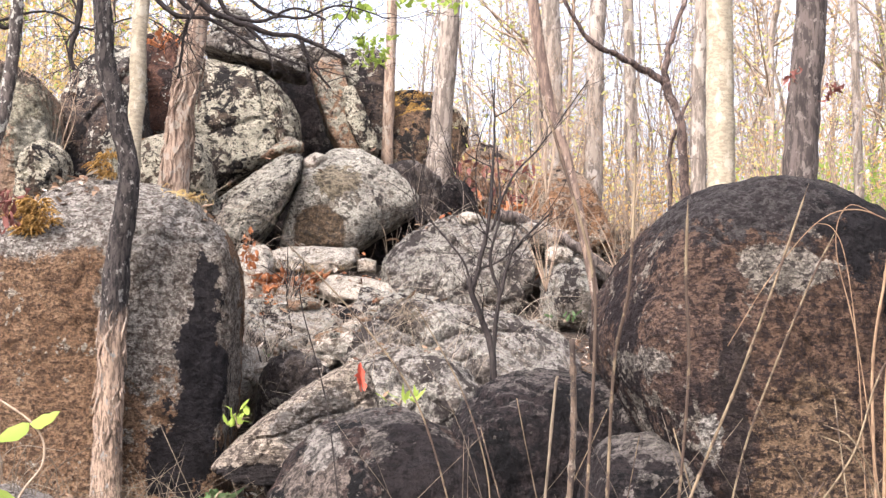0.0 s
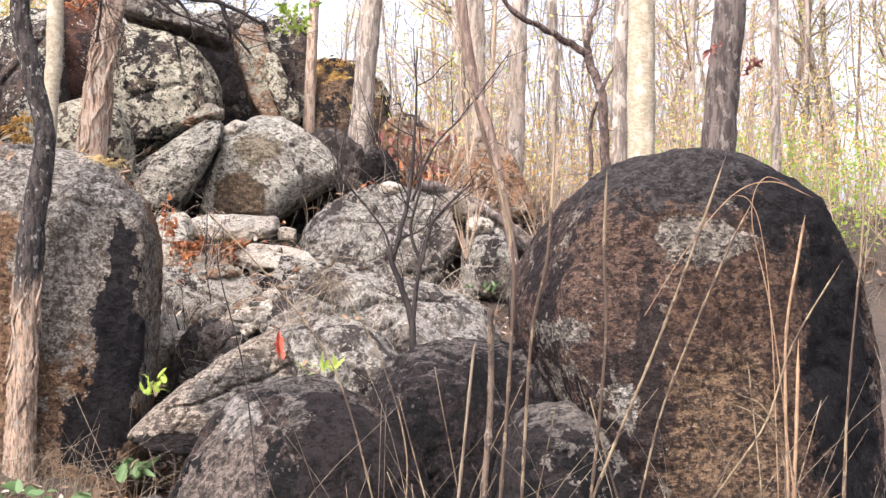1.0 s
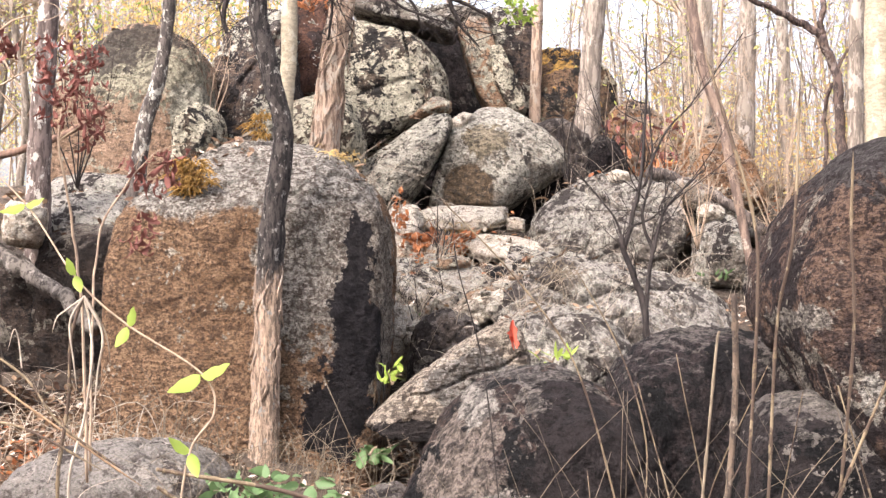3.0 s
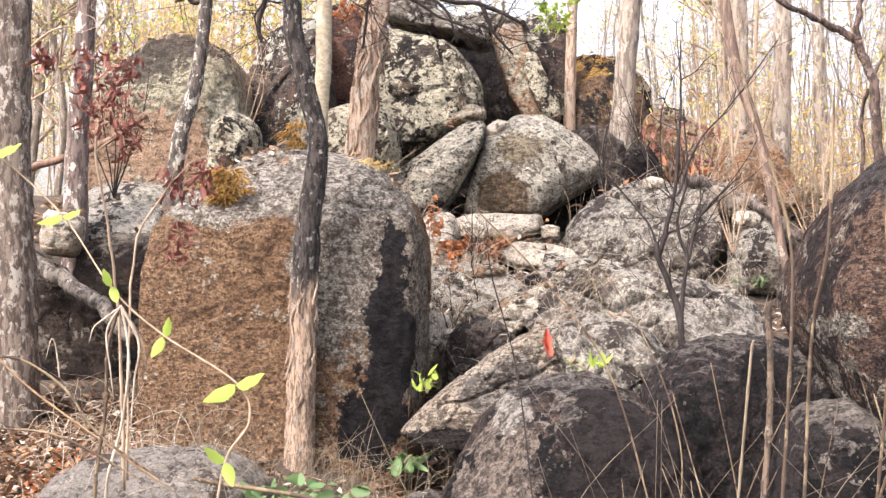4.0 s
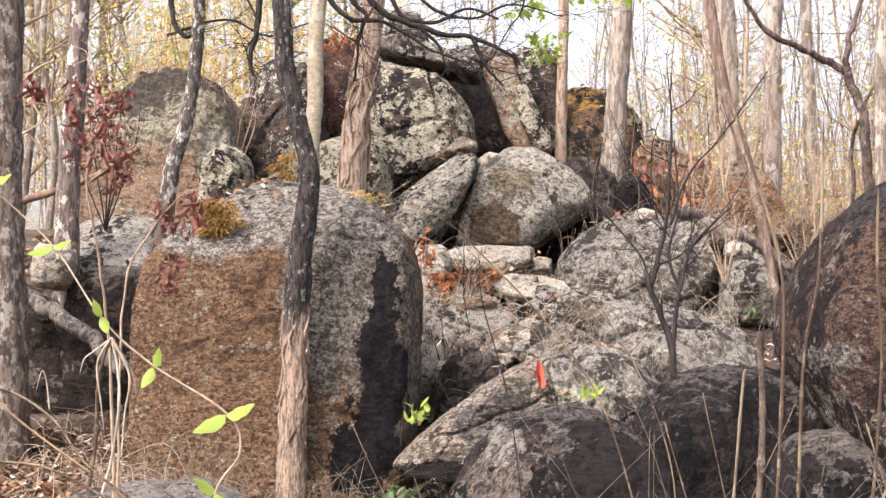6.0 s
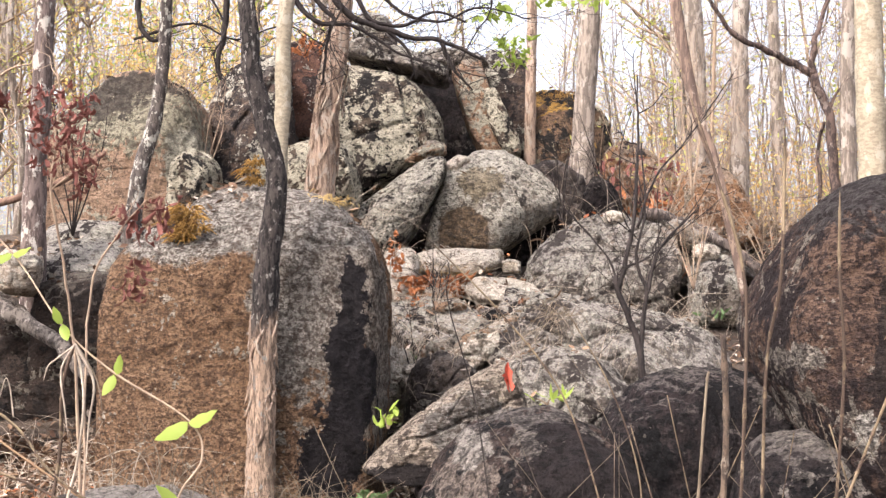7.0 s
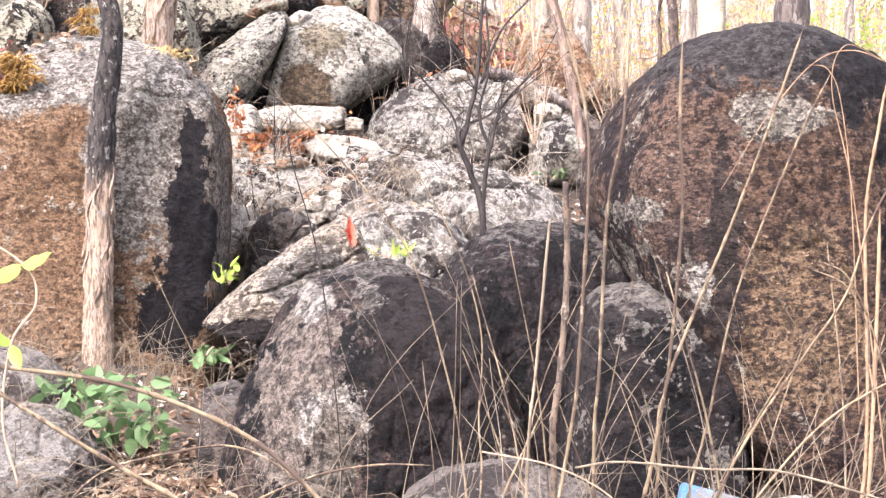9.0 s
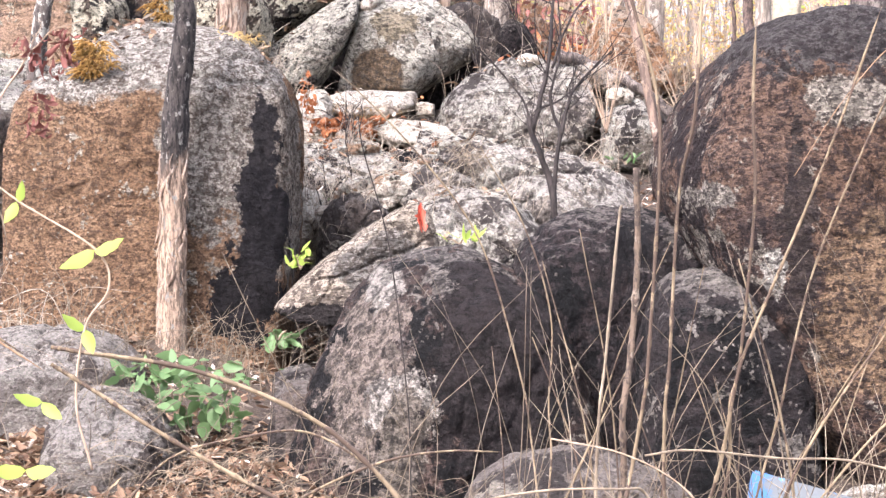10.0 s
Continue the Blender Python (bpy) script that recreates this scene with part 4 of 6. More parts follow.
for k in range(70):
    px, py = PEBBLES.choice([(PEBBLES.gauss(-0.2, .5), PEBBLES.gauss(11.2, .7)), (PEBBLES.gauss(0.0, .4), PEBBLES.gauss(9.9, .4)), (PEBBLES.gauss(-2.0, .5), PEBBLES.gauss(8.2, .9)), (PEBBLES.gauss(1.7, .6), PEBBLES.gauss(12.0, .6)), (PEBBLES.gauss(1.4, .4), PEBBLES.gauss(5.5, .3))])
    pz, up = settle(px, py)
    if up.z < 0.6 or (py < 9 and pz > ground_z(px, py) + 0.12):
        continue
    size = PEBBLES.uniform(0.06, 0.2)
    rock("stone", "small angular loose grey stone", (px, py, pz + size * 0.15), size * PEBBLES.uniform(1, 1.6), size * PEBBLES.uniform(.5, .9), size, PEBBLES.choice([grey_mat, pale_mat, grey_mat, brown_mat]), 3.4, PEBBLES.uniform(0, 180), 0, PEBBLES.uniform(-20, 20), [], 0.06, 100 + k, 4, facets=8, category="stone")

# ---- trees ----
def bark_material(name, a, b, low=None, low_to=1.0, blotch=None, blotch_amount=0.5, scale=22, relief=0.015, ridges=0.18, blotch_scale=9):
    """Furrowed bark; low: another bark tone up to the height low_to; blotch: lichen patches."""
    n = Nodes(name, 0.95)
    furrow = n.noise(scale, 6, 0.7, (1, 1, ridges))
    colour = n.mix(n.step(furrow, 0.44, 0.56), a, b)
    if low:
        edge = n.t.nodes.new("ShaderNodeSeparateXYZ")
        n.t.links.new(n.coord, edge.inputs[0])
        z = n.math("ADD", edge.outputs["Z"], n.math("MULTIPLY", n.noise(7, 5, 0.7, (1, 1, 0.4)), 0.6))
        colour = n.mix(n.step(z, low_to + 0.4, low_to + 0.22), colour, n.mix(n.step(n.noise(scale * 1.5, 6, 0.75, (1, 1, 0.2), 2.0), 0.46, 0.55), low, tuple(c * 0.36 for c in low)))
    if blotch:
        colour = n.mix(n.step(n.noise(blotch_scale, 6, 0.7, (1, 1, 0.6), 4.0), 0.62 - blotch_amount * 0.2, 0.66 - blotch_amount * 0.2), colour, blotch)
    return n.done(colour, n.math("ADD", furrow, n.math("MULTIPLY", n.noise(80, 4, 0.7), 0.3)), relief)


def bark_tube(line, radii, sides, seed, ridge=0.07):
    """A trunk whose rim is uneven at two scales, in ridges that run up it."""
    verts, faces = tube(line, np.ones(len(line)), sides)
    out = []
    for i, (c, r) in enumerate(zip(line, radii)):
        for k in range(sides):
            v = np.array(verts[i * sides + k]) - c
            q = Vector((v[0] * 1.6, v[1] * 1.6, c[2] * 1.1 + seed * 3.7))
            bump = 0.9 * noise.fractal(q, 1, 2, 3) + 0.9 * noise.noise(Vector((v[0] * 5, v[1] * 5, c[2] * 3.5 + seed))) + 0.5 * noise.noise(Vector((v[0] * 9, v[1] * 9, c[2] * 14 + seed)))
            out.append(c + v * r * (1 + ridge * bump))
    return out + verts[len(line) * sides:], faces


def tree(name, label, pts, radii, mat, seed=0, sides=26, top=8.0, limbs=5, ridge=0.07, leafy=60, leaf_mat=None, group=""):
    """A trunk through pts, carried on above the last of them to the height top, where thin limbs and a sparse crown spread."""
    r = random.Random(seed)
    p, rad = [np.array(q) for q in pts], list(radii)
    p[0][2] = min(p[0][2], ground_z(p[0][0], p[0][1])) - 0.05
    way = (p[-1] - p[-2]) / np.linalg.norm(p[-1] - p[-2])
    way = way * 0.6 + np.array((0, 0, 0.4))
    while p[-1][2] < top:
        p.append(p[-1] + way * 1.2 + np.array((r.uniform(-.12, .12), r.uniform(-.12, .12), 0)))
        rad.append(rad[-1] * 0.86)
    base = thing(name, p[0], label, "tree", group)
    local = [np.r_[q - p[0], w] for q, w in zip(p, rad)]
    line = smooth_line(local, 26)
    rings = np.array([noise.fractal(Vector((*q[:3],)) * 6 + Vector((seed, 0, 0)), 1, 2, 3) for q in line])
    part("trunk", *bark_tube(line[:, :3], line[:, 3] * (1 + 0.1 * rings), sides, seed, ridge), mat, base)
    crown = Heap()
    for k in range(limbs):
        i = int(len(line) * r.uniform(0.72, 0.97))
        a = r.uniform(0, 2 * math.pi)
        o = line[i, :3]
        length = r.uniform(0.9, 2.0)
        e = o + np.array((math.cos(a) * length, math.sin(a) * length, length * r.uniform(0.3, 0.9)))
        m = (o + e) / 2 + np.array((r.uniform(-.2, .2), r.uniform(-.2, .2), r.uniform(-.1, .25)))
        lim = smooth_line([o, m, e], 5)
        r0 = line[i, 3] * 0.45
        part("limb", *tube(lim, np.linspace(r0, r0 * 0.2, len(lim)), 6, 0.05, r), mat, base)
        for _ in range(leafy // max(limbs, 1)):
            q = lim[r.randrange(len(lim) // 2, len(lim))] + np.array([r.gauss(0, .28) for _ in range(3)])
            crown.leaf(q, [r.gauss(0, 1), r.gauss(0, 1), r.gauss(-.5, .6)], [r.gauss(0, 1) for _ in range(3)], r.uniform(.07, .13), r.uniform(.03, .05))
    if crown.v:
        tagged(part("crown", crown.v, crown.f, leaf_mat or leaf_green, base, "sparse small green leaves", False), kind="stuff")
    return base


leaf_green = leaf_material("fresh_green_leaf", (0.24, 0.35, 0.06), (0.37, 0.46, 0.1), 0.6)
leaf_bright = leaf_material("bright_seedling_leaf", (0.26, 0.36, 0.06), (0.34, 0.43, 0.09), 0.5)
leaf_mid = leaf_material("mid_green_leaf", (0.07, 0.135, 0.05), (0.14, 0.215, 0.09), 0.35)
leaf_red = leaf_material("withered_red_leaf", (0.1, 0.036, 0.031), (0.22, 0.088, 0.07), 0.12, 0.85)
leaf_orange = leaf_material("orange_dead_leaf", (0.3, 0.1, 0.045), (0.5, 0.21, 0.09), 0.25, 0.7)
leaf_rust = leaf_material("rust_brown_dead_leaf", (0.16, 0.055, 0.026), (0.36, 0.14, 0.055), 0.2, 0.8)
leaf_scarlet = leaf_material("scarlet_leaf", (0.4, 0.065, 0.038), (0.5, 0.1, 0.06), 0.3, 0.6)
leaf_straw = leaf_material("straw_leaf", (0.55, 0.4, 0.16), (0.68, 0.52, 0.24), 0.45, 0.7)
moss_straw = leaf_material("golden_moss", (0.2, 0.105, 0.025), (0.46, 0.28, 0.085), 0.3, 0.8)
litter_mat = leaf_material("dry_litter_leaf", (0.09, 0.05, 0.031), (0.25, 0.165, 0.105), 0.2, 0.8)
litter_pale = leaf_material("bleached_litter_leaf", (0.34, 0.285, 0.235), (0.52, 0.45, 0.37), 0.15, 0.8)
straw_pale = simple_material("bleached_stalk", (0.4, 0.34, 0.265), (0.25, 0.2, 0.155), 20, 0.7, (1, 1, 0.5), 0.6, 0.001)
straw = simple_material("dry_grass_stalk", (0.2, 0.158, 0.11), (0.1, 0.076, 0.053), 20, 0.6, (1, 1, 0.5), 0.6, 0.001)
cane = bark_material("dry_cane_with_dark_sheaths", (0.2, 0.152, 0.097), (0.135, 0.1, 0.063), None, 0, (0.07, 0.048, 0.035), 0.62, 30, 0.001, 0.2)
cane_red = simple_material("reddish_dry_cane", (0.27, 0.175, 0.105), (0.16, 0.1, 0.06), 16, 0.75, (1, 1, 1), 0.3, 0.001)
twig_mat = simple_material("dark_twig", (0.018, 0.0142, 0.0135), (0.038, 0.03, 0.027), 40, 0.85, (1, 1, 0.3), 0.4, 0.002)
twig_tan = simple_material("tan_twig", (0.36, 0.27, 0.19), (0.25, 0.18, 0.13), 40, 0.85, (1, 1, 0.3), 0.5, 0.002)
bark_char = bark_material("charred_bark_over_flaking_bark", (0.022, 0.019, 0.018), (0.075, 0.062, 0.056), (0.46, 0.33, 0.24), 1.25, (0.3, 0.28, 0.25), 0.2, 40, 0.05, 0.35, 30)
bark_spotted = bark_material("dark_bark_with_white_lichen", (0.05, 0.042, 0.038), (0.12, 0.1, 0.088), None, 0, (0.4, 0.38, 0.33), 0.45, 30, 0.02, 0.3, 18)
bark_mixed = bark_material("grey_bark_with_white_lichen", (0.075, 0.056, 0.05), (0.17, 0.13, 0.115), None, 0, (0.42, 0.385, 0.34), 0.4, 26, 0.02, 0.25, 14)
bark_rough = bark_material("rough_grey_brown_bark", (0.07, 0.054, 0.045), (0.18, 0.142, 0.114), None, 0, (0.31, 0.278, 0.24), 0.34, 34, 0.03, 0.3, 20)
bark_flaky = bark_material("flaking_tan_bark", (0.43, 0.315, 0.235), (0.19, 0.133, 0.1), None, 0, (0.38, 0.32, 0.26), 0.4, 34, 0.03, 0.16, 14)
bark_cream = bark_material("smooth_cream_bark", (0.34, 0.29, 0.21), (0.25, 0.21, 0.15), None, 0, (0.39, 0.345, 0.265), 0.4, 22, 0.008, 2.2, 14)
bark_ash = bark_material("pale_ash_bark", (0.3, 0.25, 0.205), (0.15, 0.123, 0.102), None, 0, (0.37, 0.325, 0.28), 0.4, 26)
bark_slate = bark_material("furrowed_slate_bark", (0.125, 0.1, 0.087), (0.05, 0.04, 0.036), None, 0, (0.19, 0.16, 0.14), 0.3, 28, 0.03, 0.2, 16)
bark_ashbrown = bark_material("ash_brown_bark", (0.24, 0.17, 0.13), (0.12, 0.085, 0.07), None, 0, (0.34, 0.28, 0.23), 0.3)
bark_weathered = bark_material("weathered_grey_wood", (0.15, 0.13, 0.112), (0.05, 0.042, 0.037), None, 0, (0.24, 0.213, 0.187), 0.3, 30, 0.02, 0.5, 14)
bark_dusk = bark_material("dusky_rough_bark", (0.13, 0.09, 0.075), (0.05, 0.037, 0.033), None, 0, (0.19, 0.15, 0.13), 0.3, 30, 0.02, 0.4, 14)
bark_dead = bark_material("mottled_dead_bark", (0.13, 0.094, 0.068), (0.055, 0.041, 0.033), None, 0, (0.2, 0.163, 0.127), 0.3, 40, 0.012, 0.5, 30)
bark_brown = bark_material("red_brown_bark", (0.2, 0.125, 0.09), (0.13, 0.08, 0.06))

tree("tree", "slim charred tree with flaking lower bark", [(-1.178, 8.100, 0.406), (-1.160, 8.100, 1.157), (-1.123, 8.100, 1.912), (-1.065, 8.100, 2.419), (-1.127, 8.100, 2.736), (-1.201, 8.100, 3.055), (-1.225, 8.100, 3.374)], [0.085, 0.075, 0.07, 0.06, 0.057, 0.055, 0.05], bark_char, 1, 34, ridge=0.13)
def peeling(ob, pts, radius, count, length, mat, seed):
    """Short curling strips of bark that stand off a trunk."""
    r = random.Random(seed)
    line = smooth_line([np.array(q) - np.array(ob.location) for q in pts], 30)
    step = float(np.linalg.norm(line[1] - line[0]))
    for k in range(count):
        n = max(5, int(length * r.uniform(.5, 1.3) / step))
        first = r.randrange(0, max(1, len(line) - n))
        a, lift, off = r.uniform(0, 2 * math.pi), r.uniform(0, .35), r.uniform(.98, 1.08)
        rim = []
        for i, q in enumerate(line[first:first + n]):
            t = i / n
            b = a + 0.25 * math.sin(t * 5 + k)
            rim.append(q + np.array((math.cos(b), math.sin(b), 0)) * radius * (off + lift * max(0, .35 - t) ** 1.0 * 2))
        part("bark_strip", *tube(rim, np.sin(np.linspace(.25, 2.9, len(rim))) * radius * r.uniform(.07, .16), 4, 0.3, r), mat, ob)


peeling(bpy.data.objects["tree"], ((-1.178, 8.100, 0.406), (-1.160, 8.100, 1.157), (-1.135, 8.100, 1.754)), 0.074, 46, 0.3, bark_flaky, 91)
tree("tree", "smooth pale slender tree trunk", [(-1.438, 10.800, 1.965), (-1.400, 10.800, 2.894), (-1.377, 10.800, 3.318), (-1.354, 10.800, 3.999)], [0.055, 0.055, 0.058, 0.06], bark_cream, 2)
tree("tree", "tree with peeling reddish tan bark", [(-1.324, 12.400, 2.470), (-1.239, 12.400, 3.101), (-1.183, 12.400, 3.587), (-1.079, 12.400, 4.369)], [0.14, 0.115, 0.1, 0.1], bark_flaky, 3)
peeling(bpy.data.objects["tree.002"], ((-1.324, 12.400, 2.470), (-1.239, 12.400, 3.101), (-1.183, 12.400, 3.587), (-1.107, 12.400, 4.075)), 0.115, 60, 0.45, bark_flaky, 92)
tree("tree", "leaning dark tree blotched with white lichen", [(-2.749, 11.400, 2.169), (-2.620, 11.400, 2.748), (-2.469, 11.400, 3.329), (-2.385, 11.400, 4.137)], [0.075, 0.065, 0.055, 0.05], bark_spotted, 4)
tree("tree", "stout grey-brown tree with rough bark", [(-3.019, 8.800, 1.570), (-3.060, 8.800, 2.478), (-3.070, 8.800, 3.537), (-3.066, 8.800, 3.822)], [0.16, 0.125, 0.125, 0.12], bark_rough, 5)
tree("tree", "slim tree blotched black and white", [(-3.021, 10.000, 1.932), (-3.010, 10.000, 2.605), (-2.963, 10.000, 3.283), (-2.928, 10.000, 4.047)], [0.1, 0.08, 0.07, 0.065], bark_mixed, 6)
tree("tree", "thin brown trunk beside a mossy boulder", [(0.645, 15.600, 3.208), (0.689, 15.600, 4.126), (0.721, 15.600, 5.109)], [0.075, 0.06, 0.055], bark_flaky, 7)
tree("tree", "straight grey-tan tree on the slope", [(1.096, 14.500, 2.577), (1.167, 14.500, 3.656), (1.256, 14.500, 4.855)], [0.16, 0.115, 0.1], bark_ash, 8)
tree("tree", "stout smooth cream-coloured tree trunk", [(2.935, 10.500, 2.235), (2.935, 10.500, 3.207), (2.939, 10.500, 4.102)], [0.11, 0.103, 0.1], bark_cream, 9)
tree("tree", "pale grey trunk beside a cream-coloured tree", [(3.008, 11.500, 2.302), (3.031, 11.500, 3.365), (3.077, 11.500, 4.344)], [0.075, 0.062, 0.055], bark_ash, 10)
tree("tree", "dark grey leaning tree with furrowed bark", [(3.323, 10.000, 2.127), (3.378, 10.000, 2.857), (3.478, 10.000, 4.003)], [0.125, 0.115, 0.105], bark_slate, 11)
tree("tree", "thin pale tree near a green shrub", [(4.931, 13.000, 2.323), (4.914, 13.000, 3.648), (4.896, 13.000, 4.769)], [0.05, 0.042, 0.035], bark_ash, 12)
tree("tree", "leaning brown sapling with broken lower stem", [(2.252, 11.500, 2.108), (1.995, 11.500, 2.788), (1.808, 11.500, 3.423), (1.670, 11.500, 4.291)], [0.03, 0.04, 0.045, 0.045], bark_ashbrown, 13)
tree("tree", "pale trunk on the upper slope", [(2.371, 15.000, 2.818), (2.390, 15.000, 3.890), (2.359, 15.000, 5.147)], [0.12, 0.1, 0.095], bark_ash, 14)
tree("tree", "straight pale tan trunk on the upper slope", [(2.592, 14.000, 2.626), (2.643, 14.000, 3.742), (2.696, 14.000, 4.923)], [0.115, 0.085, 0.08], bark_ash, 15)
tree("tree", "slender tan trunk on the upper slope", [(3.440, 16.000, 2.922), (3.424, 16.000, 4.073), (3.401, 16.000, 5.424)], [0.08, 0.065, 0.06], bark_ash, 16)


def branched(name, label, lines, mat, category="shrub", sides=7, place=None, group="", twigs=0, seed=0, part_name="branch", spread=0.12):
    """A woody thing from several smooth lines of points, each with the radii at its two ends; twigs: how many fine shoots fork off each."""
    r = random.Random(seed)
    origin = np.array(place or lines[0][0][0], float)
    base = thing(name, tuple(origin), label, category, group)
    for pts, r0, r1 in lines:
        line = smooth_line([np.array(q) - origin for q in pts], 8)
        bent = 0.6 * np.linspace(r0, r1, len(line)) + 0.004
        line = line + np.array([[noise.noise(Vector(q) * 9 + Vector((ax * 9.7, ax * 3.1, 0))) * w if 0 < k < len(line) - 1 else 0 for ax in range(3)] for k, (q, w) in enumerate(zip(line.tolist(), bent))])
        limb = part(part_name, *tube(line, np.linspace(r0, r1, len(line)), sides, 0.14, r), mat, base)
        h = Heap()
        for _ in range(twigs):
            i = r.randrange(len(line) // 4, len(line) - 1)
            way = line[i + 1] - line[i]
            way /= np.linalg.norm(way)
            w = way * r.uniform(.3, 1) + np.array([r.gauss(0, .7), r.gauss(0, .7), r.gauss(.3, .5)])
            length = spread * r.uniform(.6, 2.4) / np.linalg.norm(w)
            rr = min(max(r1, 0.0022), 0.004) * r.uniform(.6, 1.0)
            kink = lambda: np.array([r.gauss(0, .12) for _ in range(3)]) * spread
            tw = smooth_line([line[i], line[i] + w * length * .35 + kink(), line[i] + w * length * .7 + kink(), line[i] + w * length], 3)
            h.add(*tube(tw, np.linspace(rr, rr * .4, len(tw)), 4))
            for _ in range(2):
                k = r.randrange(3, len(tw))
                e = tw[k] + (w * .5 + np.array([r.gauss(0, .6) for _ in range(3)])) * length * .45
                st = smooth_line([tw[k], (tw[k] + e) / 2 + kink() * .5, e], 3)
                h.add(*tube(st, np.linspace(rr * .6, rr * .3, len(st)), 3))
        if h.v:
            tagged(part("twig_mass", h.v, h.f, mat, limb), kind="stuff")
    return base


# crooked dark tree on the right slope
branched("tree", "crooked dark tree forking into two bare limbs", [
    ([(2.914, 11.500, 2.208), (2.904, 11.500, 2.760), (2.865, 11.500, 3.268), (2.761, 11.500, 3.598)], 0.042, 0.036),
    ([(2.761, 11.500, 3.598), (2.597, 11.500, 3.700), (2.365, 11.400, 3.788), (2.093, 11.300, 3.905), (1.870, 11.200, 4.227)], 0.034, 0.014),
    ([(2.761, 11.500, 3.598), (2.770, 11.500, 3.798), (2.856, 11.600, 4.031), (3.024, 11.700, 4.485)], 0.026, 0.018),
    ([(2.875, 11.500, 3.314), (2.950, 11.500, 3.455), (2.988, 11.500, 3.493)], 0.015, 0.006),
    ([(2.788, 11.600, 2.074), (2.815, 11.600, 2.676), (2.810, 11.600, 3.025), (2.837, 11.500, 3.221)], 0.018, 0.014)], bark_dusk, "tree", 8, part_name="limb", twigs=6, seed=6, spread=0.3)
# bare shrub among the middle boulders
branched("shrub", "bare dark shrub with forked stems among boulders", [
    ([(0.986, 8.300, 1.277), (0.965, 8.300, 1.470), (0.859, 8.300, 1.793), (0.847, 8.300, 1.874)], 0.0216, 0.01485),
    ([(0.859, 8.300, 1.793), (0.941, 8.300, 2.117), (0.985, 8.300, 2.571), (0.994, 8.300, 3.028)], 0.0162, 0.00405),
    ([(0.974, 8.300, 1.406), (0.994, 8.300, 1.599), (1.014, 8.300, 1.793), (0.963, 8.300, 1.987), (1.023, 8.300, 2.246), (1.008, 8.300, 2.636)], 0.0162, 0.00405),
    ([(1.014, 8.300, 1.761), (1.060, 8.300, 1.922), (1.119, 8.300, 2.052), (1.314, 8.300, 2.246)], 0.0135, 0.00405),
    ([(0.892, 8.300, 1.922), (1.022, 8.300, 1.971), (1.184, 8.300, 2.101)], 0.0081, 0.0027),
    ([(0.847, 8.300, 1.858), (0.795, 8.300, 1.987), (0.634, 8.300, 2.182), (0.537, 8.300, 2.279)], 0.0081, 0.0027),
    ([(0.974, 8.300, 2.149), (1.088, 8.300, 2.441), (1.284, 8.300, 2.669), (1.546, 8.300, 3.028)], 0.0081, 0.0027)], twig_mat, twigs=10, seed=3, spread=0.2)


def bare_shrub(place, tall, wide, seed, mat=None, stems=6):
    """A leafless bush: several thin stems from one root, with forked twigs."""
    r = random.Random(seed)
    o = np.array(place)
    lines = []
    for k in range(stems):
        a = r.uniform(0, 2 * math.pi)
        e = o + np.array((math.cos(a) * wide * r.uniform(.3, 1), math.sin(a) * wide * .6, tall * r.uniform(.6, 1.1)))
        m = (o + e) / 2 + np.array((r.gauss(0, .12) * wide, r.gauss(0, .1) * wide, 0.1 * tall))
        lines.append(([tuple(o), tuple(m), tuple(e)], 0.007, 0.002))
    branched("shrub", "leafless bush of thin grey-brown twigs", lines, mat or twig_tan, "shrub", 5, twigs=9, seed=seed, spread=0.16 * tall, group="bare bushes")


for k, (q, tall, wide) in enumerate([((1.441, 13.400, 2.443), 1.3, 0.5), ((1.834, 13.600, 2.564), 1.5, 0.6), ((2.407, 14.000, 2.759), 1.4, 0.6), ((0.880, 13.600, 2.564), 0.9, 0.4), ((-2.331, 12.600, 2.929), 0.9, 0.45), ((-2.550, 12.700, 3.239), 0.9, 0.4), ((-0.376, 10.300, 1.064), 0.7, 0.4),
                                     ((1.757, 11.400, 1.903), 0.8, 0.4), ((2.767, 13.000, 2.517), 1.2, 0.6), ((-3.073, 11.200, 2.376), 1.2, 0.5), ((3.818, 12.000, 2.579), 1.6, 0.7), ((4.562, 12.500, 2.624), 1.7, 0.7), ((-0.289, 11.600, 1.729), 0.6, 0.4), ((2.337, 11.000, 1.760), 1.1, 0.5), ((2.039, 13.200, 2.790), 1.6, 0.6)]):
    bare_shrub(q, tall, wide, 300 + k, twig_mat if k % 3 == 0 else twig_tan)
